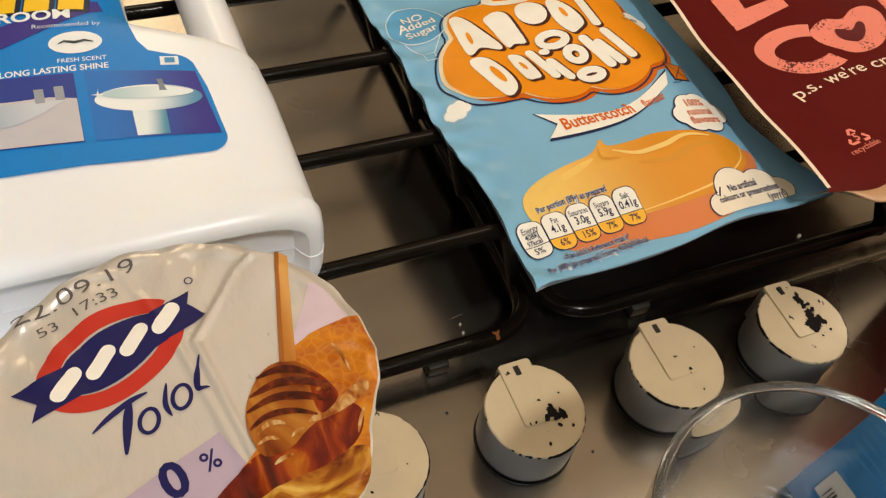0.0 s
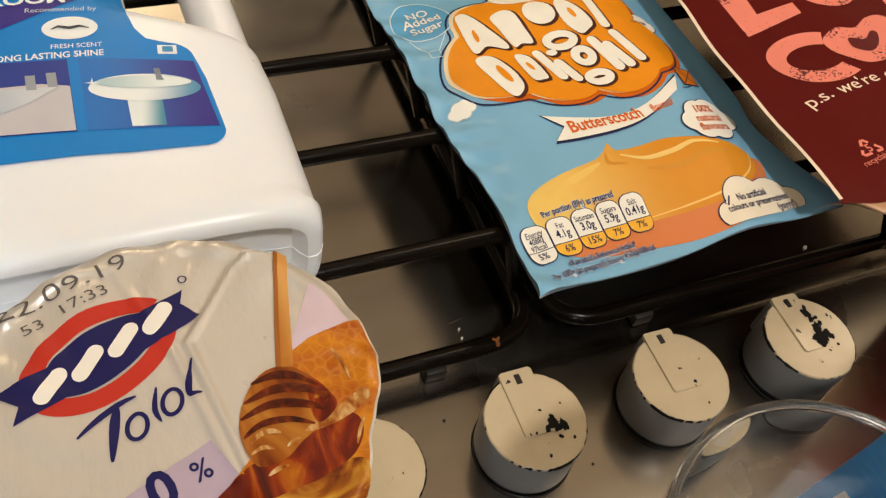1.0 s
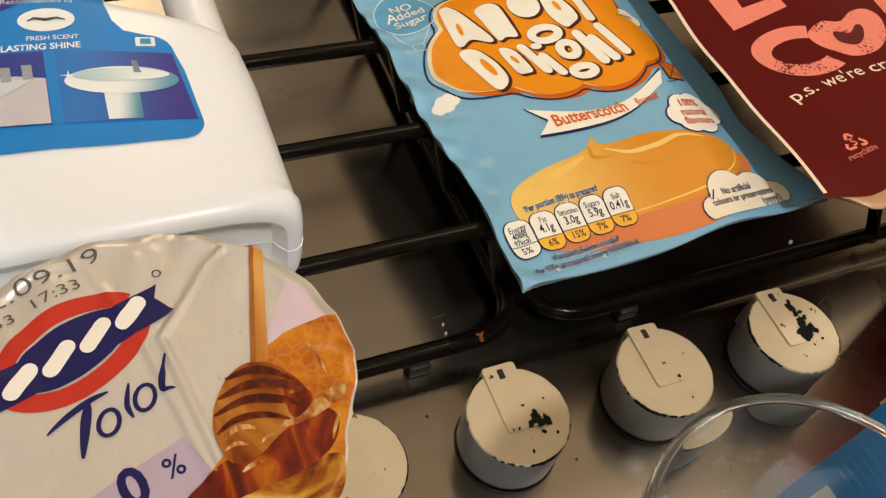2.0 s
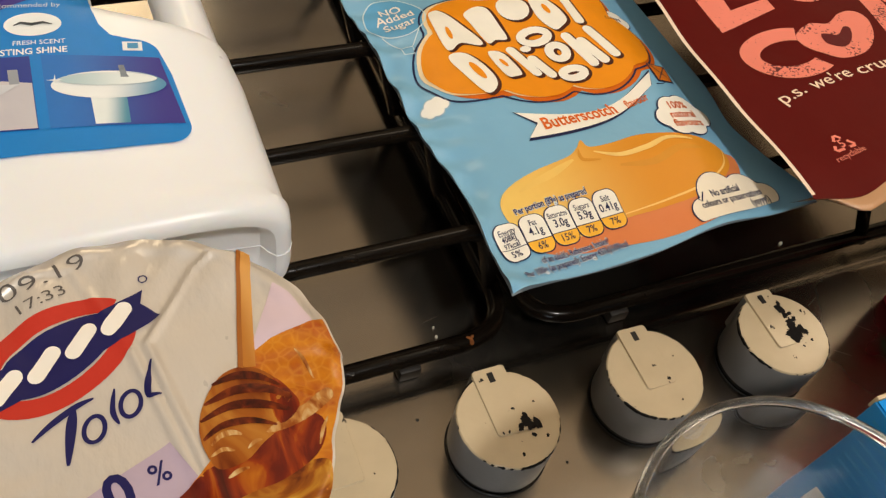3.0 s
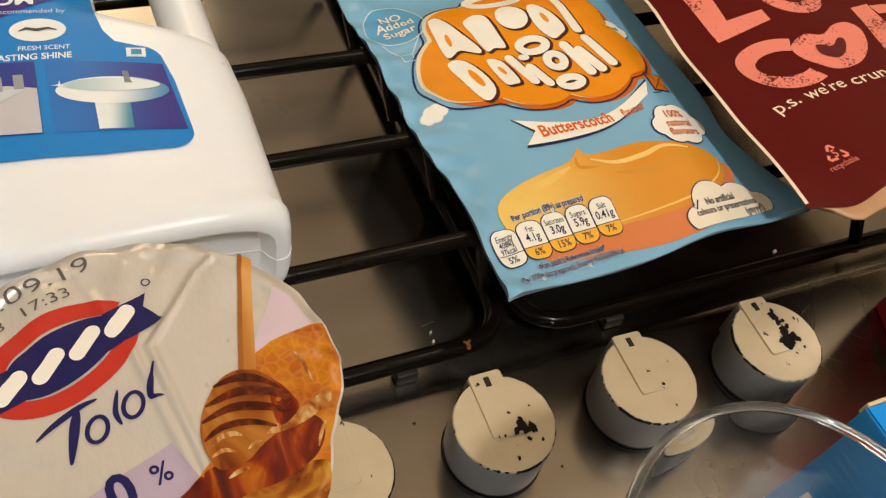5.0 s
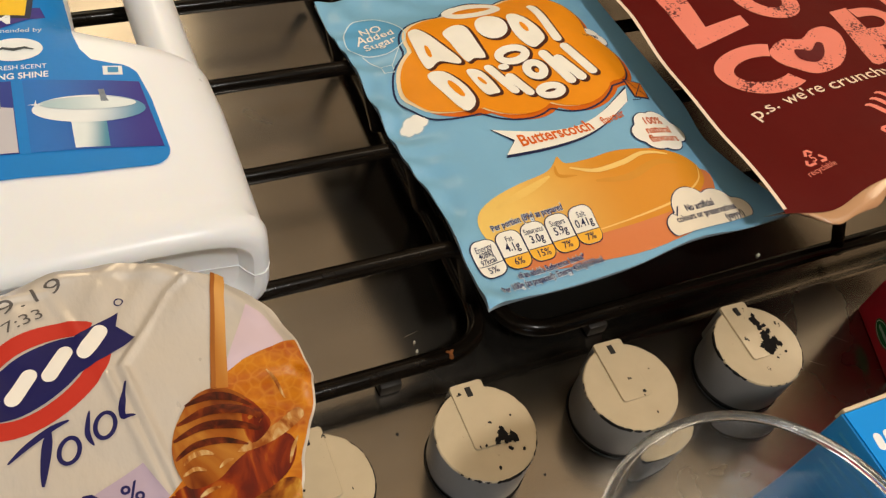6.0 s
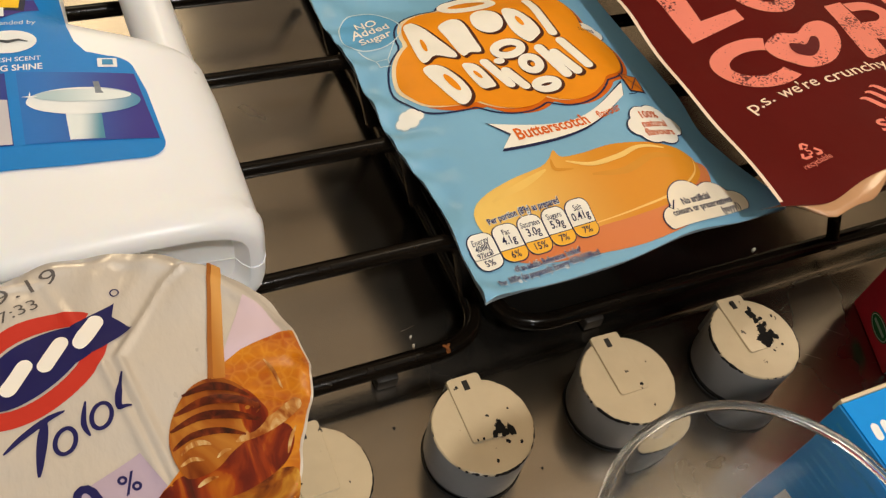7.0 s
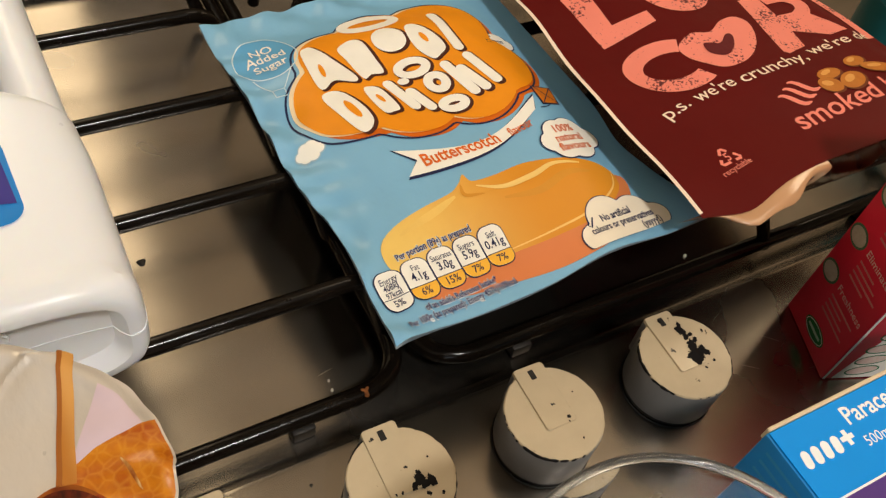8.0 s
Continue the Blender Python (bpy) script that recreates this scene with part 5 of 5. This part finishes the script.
def build_pot():
    ob = thing("yogurt_pot", "small yogurt pot with a printed foil lid standing on a knob", "yogurt pot", (LX, LY, 0.0324))
    part("pot", lathe_bm([(0.0, 0.0330), (0.0310, 0.0330), (0.0322, 0.0324), (0.0334, 0.0335), (0.0386, 0.1040), (0.0390, 0.1060), (0.0394, 0.1078), (0.0395, 0.1090), (0.0390, 0.1092), (0.0, 0.1092)], LX, LY, 72), M["pot_plastic"], ob, "white tapered plastic pot")
    bm = bmesh.new()
    n, m = 330, 100
    c = bm.verts.new(lid_top(0, 0)[0])
    rows = []
    for j in range(1, m + 1):
        row = []
        for i in range(n):
            a = 2 * math.pi * i / n
            r = lid_radius(a) * j / m
            row.append(bm.verts.new(lid_top(r * math.cos(a), r * math.sin(a))[0]))
        rows.append(row)
    for i in range(n):
        bm.faces.new((c, rows[0][i], rows[0][(i + 1) % n]))
    for a, b in zip(rows, rows[1:]):
        for i in range(n):
            j = (i + 1) % n
            bm.faces.new((a[i], b[i], b[j], a[j]))
    lid = part("foil_lid", bm, M["foil_lid"], ob, "creased white foil lid with honey print")
    L1, L2, L3, L4 = 0.00015, 0.00028, 0.00041, 0.00054

    def put(name, bm, mat, lift, label="", cell=0.0011):
        return lay(name, bm, mat, lid, lid_top, lift, cell, label)

    def rim(a0, a1, inset=0.0012, n=14):
        return [((lid_radius(radians(a)) - inset) * math.cos(radians(a)), (lid_radius(radians(a)) - inset) * math.sin(radians(a))) for a in [a0 + (a1 - a0) * i / n for i in range(n + 1)]]

    put("lilac_band", poly(rim(14, 33, 0.003, 8) + [(0.0285, 0.0125), (0.0250, 0.0065), (0.0345, 0.0075)]), ink("d2bcc4", vary=0.06), L1, "pale lilac shading in print")
    put("lilac_band", poly([(-0.0200, -0.0190), (0.0060, -0.0085), (0.0095, -0.0170), (0.0020, -0.0230), (-0.0100, -0.0330)]), ink("b4a2b2", vary=0.06), L1, "lilac band in print")
    put("honeycomb", poly(rim(14, -62, 0.0006, 24) + [(0.0100, -0.0300), (0.0020, -0.0225), (0.0110, -0.0160), (0.0200, -0.0060), (0.0240, 0.0060), (0.0300, 0.0085)]), M["honey"], L2, "golden honeycomb print")
    put("gold_honey", poly(curve([(0.0095, -0.0240), (0.0178, -0.0222), (0.0240, -0.0215), (0.0305, -0.0205), (0.0338, -0.0225), (0.0300, -0.0300), (0.0180, -0.0355), (0.0115, -0.0300)], 5, True)), M["gold"], L2 + 0.00005, "golden runny honey print")
    put("honey_pool", poly(curve([(0.0020, -0.0228), (0.0078, -0.0184), (0.0125, -0.0160), (0.0210, -0.0125), (0.0275, -0.0112), (0.0338, -0.0112), (0.0352, -0.0150), (0.0318, -0.0198), (0.0245, -0.0226), (0.0180, -0.0232), (0.0105, -0.0250), (0.0055, -0.0252)], 5, True)), M["amber"], L2 + 0.0001, "dark amber honey print")
    put("honey_gleam", poly(curve([(0.0238, -0.0122), (0.0278, -0.0100), (0.0328, -0.0086), (0.0378, -0.0060), (0.0384, -0.0088), (0.0335, -0.0114), (0.0275, -0.0126)], 4, True)), M["gleam"], L2 + 0.00016, "pale gleam on the honey")
    put("dipper_stick", poly([(0.0283, 0.0325), (0.0311, 0.0314), (0.0254, 0.0028), (0.0218, 0.0033)]), fade_ink("b3722a", "d39a52", (LX + 0.0240, LY), (LX + 0.0290, LY)), L3, "wooden dipper stick in print")
    put("stick_shade", poly([(0.0283, 0.0325), (0.0291, 0.0322), (0.0229, 0.0034), (0.0218, 0.0035)]), ink("9c5c22"), L3 + 0.00006)
    put("dipper_head", poly(curve([(0.0116, -0.0078), (0.0136, -0.0026), (0.0178, 0.0022), (0.0230, 0.0034), (0.0278, 0.0004), (0.0306, -0.0050), (0.0314, -0.0088), (0.0268, -0.0120), (0.0228, -0.0142), (0.0188, -0.0168), (0.0135, -0.0168), (0.0115, -0.0125)], 5, True)), M["dipper"], L3, "wooden honey dipper in print")
    dark = painted("print_dipper_groove", ((0.30, "2e0c02"), (0.55, "5c1e06"), (0.75, "8a3a0c")), 260, 1.0)
    for pts, w in (([(0.0160, 0.0008), (0.0210, 0.0016), (0.0256, 0.0002), (0.0290, -0.0032)], 0.0019), ([(0.0136, -0.0030), (0.0200, -0.0016), (0.0262, -0.0032), (0.0304, -0.0066)], 0.0021),
                   ([(0.0122, -0.0064), (0.0185, -0.0046), (0.0245, -0.0060), (0.0298, -0.0090)], 0.0020), ([(0.0118, -0.0104), (0.0160, -0.0084), (0.0215, -0.0088), (0.0262, -0.0112)], 0.0016)):
        put("dipper_groove", stroke(curve(pts, 6), w, False, True), dark, L4)
    put("dipper_shade", poly(curve([(0.0282, -0.0004), (0.0306, -0.0050), (0.0314, -0.0088), (0.0270, -0.0112), (0.0262, -0.0060)], 4, True)), M["amber"], L3 + 0.00006, "", 0.0016)
    for pts, w in (([(0.0132, -0.0118), (0.0152, -0.0104), (0.0176, -0.0104), (0.0192, -0.0114)], 0.0012), ([(0.0148, -0.0192), (0.0168, -0.0184), (0.0190, -0.0184)], 0.0010), ([(0.0196, -0.0146), (0.0212, -0.0136), (0.0226, -0.0136)], 0.0008),
                   ([(0.0125, -0.0140), (0.0150, -0.0132), (0.0172, -0.0142)], 0.0009), ([(0.0330, -0.0180), (0.0345, -0.0150), (0.0362, -0.0128)], 0.0008), ([(0.0340, 0.0045), (0.0352, 0.0010), (0.0362, -0.0030)], 0.0007)):
        put("honey_gleam", stroke(curve(pts, 6), w, False, True), M["gleam"], L4 + 0.00006, "", 0.0016)
    # logo: red ring, navy flag, plain white bars for the brand letters
    red, navy, white = ink("bd3324"), ink("1c1a52"), ink("efe8dc")
    up = ellipse(-0.0112, 0.0164, 0.0148, 0.0088, 27, 20, 14, 166)
    dn = ellipse(-0.0112, 0.0164, 0.0148, 0.0088, 27, 20, 194, 346)
    put("logo_arc", stroke(up, 0.0040), red, L1, "red logo arc")
    put("logo_arc", stroke(dn, 0.0040), red, L1, "red logo arc")
    put("logo_flag", poly([(-0.0320, 0.0125), (-0.0200, 0.0165), (0.0072, 0.0280), (0.0062, 0.0245), (0.0098, 0.0205), (-0.0080, 0.0125), (-0.0285, 0.0045), (-0.0272, 0.0085)]), navy, L2, "navy logo flag")
    put("logo_oval", poly(ellipse(-0.0112, 0.0163, 0.0128, 0.0062, 27)), navy, L2 + 0.00006, "navy logo oval")
    for k in range(4):
        x = -0.0225 + 0.0074 * k
        y = 0.0106 + 0.0034 * k
        put("logo_bar", poly(capsule(x - 0.0004, y - 0.0012, x + 0.0030, y + 0.0030, 0.0033)), white, L4)
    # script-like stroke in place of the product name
    put("name_stroke", stroke(curve([(-0.0178, -0.0012), (-0.0140, 0.0018), (-0.0095, 0.0042), (-0.0060, 0.0050)], 6), 0.0014, False, True), navy, L2)
    put("name_stroke", stroke(curve([(-0.0098, 0.0040), (-0.0108, 0.0000), (-0.0122, -0.0078)], 6), 0.0020, False, True), navy, L2 + 0.00006)
    for x, y in ((-0.0068, -0.0016), (0.0005, 0.0016)):
        put("name_ring", stroke(ellipse(x, y, 0.0019, 0.0028, -15, 24), 0.0009, True), navy, L2)
    put("name_stroke", stroke(curve([(-0.0020, 0.0058), (-0.0030, 0.0010), (-0.0022, -0.0020)], 6), 0.0011, False, True), navy, L2)
    put("name_stroke", stroke(curve([(0.0060, 0.0100), (0.0046, 0.0060), (0.0042, 0.0022), (0.0066, 0.0020)], 6), 0.0012, False, True), navy, L2)
    put("percent_lettering", letters("0", -0.0062, -0.0202, 0.0108, 14, 0.95, 0.03), navy, L2)
    put("percent_lettering", letters("%", 0.0016, -0.0165, 0.0060, 14, 0.95, 0.01), navy, L2)
    ink_dark = ink("5a5450")
    put("date_lettering", letters("22.09.19", -0.0300, 0.0283, 0.0050, 18, 1.0, -0.006, width=0.0285), ink_dark, L2)
    put("date_lettering", letters("53  17:33", -0.0252, 0.0246, 0.0038, 20, 1.0, -0.004, width=0.0185), ink_dark, L2)
    put("mark_ring", stroke(ellipse(0.0077, 0.0308, 0.0009, 0.0009, 0, 20), 0.0003, True), navy, L2)
    return ob


build_pot()


# ---- the drinking glass ----
def build_glass():
    cx, cy, zr = -0.0405, -0.0965, 0.1100
    ob = thing("drinking_glass", "clear empty drinking glass standing on the hob", "glass", (cx, cy, DECK))
    outer = [(0.0, DECK + 0.0002), (0.0250, DECK + 0.0002), (0.0268, DECK + 0.0012), (0.0300, 0.0330), (0.0362, 0.0800), (0.0396, 0.1075), (0.0399, 0.1090), (0.0395, 0.1099)]
    inner = [(0.0387, 0.1101), (0.0380, 0.1096), (0.0378, 0.1075), (0.0345, 0.0800), (0.0283, 0.0330), (0.0257, 0.0205), (0.0235, 0.0190), (0.0, 0.0184)]
    wall = outer[1:6] + [(0.0397, 0.1078), (0.0378, 0.1078)] + inner[3:7]
    part("base", lathe_bm([(0.0, DECK + 0.0004), (0.0232, DECK + 0.0004), (0.0240, DECK + 0.0012), (0.0236, 0.0178), (0.0, 0.0174)], cx, cy, 72), M["glass"], ob, "thick clear glass base")
    bm = lathe_bm([(r, z) for r, z in wall] + [(0.0244, 0.0186), (0.0242, DECK + 0.0006), (0.0250, DECK + 0.0002)], cx, cy, 128)
    part("glass_wall", bm, M["glass"], ob, "thin flared clear wall")
    ring = [(0.03875 + 0.00105 * math.cos(a), 0.10890 + 0.00100 * math.sin(a)) for a in [2 * math.pi * k / 14 for k in range(15)]]
    part("rim", lathe_bm(ring, cx, cy, 128), M["glass_rim"], ob, "rounded clear rim")
    return ob


build_glass()


# ---- the two boxes ----
def face(o, ax, ay):
    """A flat face with its origin and two directions."""
    o, ax, ay = Vector(o), Vector(ax).normalized(), Vector(ay).normalized()
    n = ax.cross(ay)
    return lambda u, v: (o + ax * u + ay * v, n)


def build_blue_box():
    x0, x1, y0, y1, z0, z1 = 0.0236, 0.1180, -0.0960, -0.0610, DECK + 0.0002, 0.0800
    ob = thing("tablet_box", "bright blue cardboard tablet box standing on the hob", "medicine box", ((x0 + x1) / 2, (y0 + y1) / 2, z0))
    # sides take the shaded blue, the top panel the lit one
    part("carton", box_bm(x0, y0, z0, x1, y1, z1, 0.0006), M["blue_shaded"], ob, "blue printed carton")
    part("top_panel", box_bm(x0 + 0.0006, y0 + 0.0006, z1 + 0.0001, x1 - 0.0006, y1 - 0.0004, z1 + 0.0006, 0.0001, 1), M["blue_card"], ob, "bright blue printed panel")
    part("tuck_flap", box_bm(x0 + 0.001, y1 - 0.0002, z1 - 0.004, x1 - 0.001, y1 + 0.0010, z1 + 0.0009, 0.0004), M["raw_card"], ob, "cream cardboard flap edge")
    white = ink("f2f4f4")
    up = face((0, 0, z1 + 0.0006), (1, 0, 0), (0, 1, 0))
    put = lambda n, b, m, l=0.0001, lab="": lay(n, b, m, ob, up, l, 0, lab)
    for k in range(4):
        put("brand_bar", poly(capsule(x0 + 0.0048 + 0.0036 * k, -0.0728, x0 + 0.0052 + 0.0036 * k, -0.0704, 0.0026)), white)
    cx, cy = x0 + 0.0200, -0.0712
    put("brand_cross", stroke([(cx - 0.0022, cy), (cx + 0.0022, cy)], 0.0014), white)
    put("brand_cross", stroke([(cx, cy - 0.0022), (cx, cy + 0.0022)], 0.0014), white, 0.00016)
    put("name_lettering", letters("Paracetamol", x0 + 0.0232, -0.0687, 0.0072, 0, 0.92, 0.015), white)
    put("dose_lettering", letters("500mg Tablets", x0 + 0.0240, -0.0757, 0.0042, 0, 0.95, 0.0), white)
    put("purple_band", poly([(x0 + 0.001, -0.0952), (x1 - 0.001, -0.0952), (x1 - 0.001, -0.0835), (x0 + 0.001, -0.0835)]), ink("54367f"), 0.00008, "purple band")
    put("purple_edge", poly([(x0 + 0.001, -0.0836), (x1 - 0.001, -0.0836), (x1 - 0.001, -0.0830), (x0 + 0.001, -0.0830)]), white, 0.00012)
    # small print and price label on the end
    end = lambda u, v: (Vector((x0, y0 + u, z0 + v)), Vector((-1, 0, 0)))
    pale = ink("3a93cc")
    for k in range(9):
        w = 0.020 - 0.004 * (k * 7 % 3)
        b = poly([(0.0315 - w, 0.064 - 0.0042 * k), (0.0315, 0.064 - 0.0042 * k), (0.0315, 0.0653 - 0.0042 * k), (0.0315 - w, 0.0653 - 0.0042 * k)])
        lay("print_bar", b, pale, ob, end, 0.0001, 0)
    lay("code_square", stroke([(0.0060, 0.050), (0.0095, 0.050), (0.0095, 0.0535), (0.0060, 0.0535)], 0.0005, True), pale, ob, end, 0.0001, 0)
    lay("price_label", poly([(0.0080, 0.014), (0.0280, 0.014), (0.0280, 0.030), (0.0080, 0.030)]), ink("e9e6df"), ob, end, 0.00015, 0, "white barcode label")
    for k in range(12):
        x = 0.0095 + 0.00135 * k
        w = 0.0004 + 0.0004 * ((k * 5) % 3 == 0)
        lay("barcode_bar", poly([(x, 0.0155), (x + w, 0.0155), (x + w, 0.0225), (x, 0.0225)]), ink("2b2b2e"), ob, end, 0.00028, 0)
    return ob


build_blue_box()


def build_red_box():
    p0, p1 = Vector((0.1123, -0.0385, DECK + 0.0002)), Vector((0.1241, -0.0065, DECK + 0.0002))
    d = (p1 - p0).normalized()
    e = Vector((d.y, -d.x, 0))
    w, l, h = (p1 - p0).length, 0.078, 0.118
    ob = thing("red_carton", "dark red printed cardboard carton standing on the hob", "carton", tuple(p0 + d * w / 2 + e * l / 2))
    bm = box_bm(0, 0, 0, l, w, h, 0.0007)
    m = Matrix.Translation(p0) @ Matrix(((e.x, d.x, 0, 0), (e.y, d.y, 0, 0), (0, 0, 1, 0), (0, 0, 0, 1)))
    bmesh.ops.transform(bm, matrix=m, verts=bm.verts[:])
    part("carton", bm, M["red_card"], ob, "dark red printed card")
    # u runs along the side panel from its back edge, v runs up
    side = lambda u, v: (p1 - d * u + Vector((0, 0, v)), -e)
    pale, green, white = ink("c87a78"), ink("1e6b3c"), ink("efe9df")
    put = lambda n, b, mm, l=0.00012, lab="": lay(n, b, mm, ob, side, l, 0, lab)
    put("green_badge", poly(ellipse(0.0180, 0.0085, 0.0072, 0.0038, 0, 32)), green, 0.00012, "green oval badge")
    put("badge_ring", stroke(ellipse(0.0180, 0.0085, 0.0064, 0.0031, 0, 32), 0.0003, True), white, 0.0002)
    put("badge_bar", poly(capsule(0.0140, 0.0085, 0.0220, 0.0085, 0.0013)), ink("a9c4ae"), 0.0002)
    for v0, word in ((0.0300, "Freshness"), (0.0502, "Eliminates"), (0.0710, "")):
        put("picture_badge", poly(ellipse(0.0060, v0 + 0.0012, 0.0052, 0.0046, 0, 32)), ink("4a6b50"), 0.00012, "green-ringed oval picture badge")
        put("picture_badge_print", poly(ellipse(0.0060, v0 + 0.0012, 0.0043, 0.0036, 0, 28)), ink("c6c4b4", second="a08a7a", scale=420), 0.0002)
        if word:
            put("panel_lettering", letters(word, 0.0132, v0, 0.0042, 0, 1, 0.0, "LEFT", 0.0, 0.0, 0.0175), ink("d8b9b2"))
        for k in range(4):
            ln = 0.0165 - 0.003 * ((k * 5 + int(v0 * 1000)) % 3)
            y = v0 - 0.0040 - 0.0026 * k
            put("print_bar", poly([(0.0132, y), (0.0132 + ln, y), (0.0132 + ln, y + 0.0009), (0.0132, y + 0.0009)]), pale)
    # the broad front: cream edge, white ground and green-ringed ovals
    front = lambda u, v: (p0 + e * u + Vector((0, 0, v)), -d)
    fput = lambda n, b, mm, l=0.00012, lab="": lay(n, b, mm, ob, front, l, 0, lab)
    fput("edge_strip", poly([(0.0004, 0.0005), (0.0016, 0.0005), (0.0016, h - 0.001), (0.0004, h - 0.001)]), white)
    fput("front_ground", poly([(0.0040, 0.0006), (l - 0.001, 0.0006), (l - 0.001, 0.050), (0.016, 0.050)]), white, 0.0001, "white printed ground")
    for x, y in ((0.0140, 0.0060), (0.0140, 0.0135), (0.0140, 0.0215), (0.0150, 0.0300)):
        fput("oval_badge", stroke(ellipse(x, y, 0.0065, 0.0030, 10, 32), 0.0007, True), green, 0.0002)
        fput("oval_badge_fill", poly(ellipse(x, y, 0.0060, 0.0026, 10, 32)), ink("efe6dc", second="d9a49a", scale=700), 0.00017)
    return ob


build_red_box()


# ---- teal tub behind the pouch ----
def build_tub():
    cx, cy = 0.300, 0.102
    ob = thing("plastic_tub", "small teal plastic tub behind the pouch", "tub", (cx, cy, -0.001))
    part("tub_body", lathe_bm([(0.0, -0.0008), (0.024, -0.0008), (0.026, 0.002), (0.028, 0.045), (0.0, 0.045)], cx, cy, 40), M["teal"], ob)
    part("tub_lid", lathe_bm([(0.0, 0.0452), (0.029, 0.0452), (0.030, 0.046), (0.030, 0.053), (0.028, 0.055), (0.0, 0.0555)], cx, cy, 40), M["teal"], ob, "teal screw lid")
    return ob


build_tub()
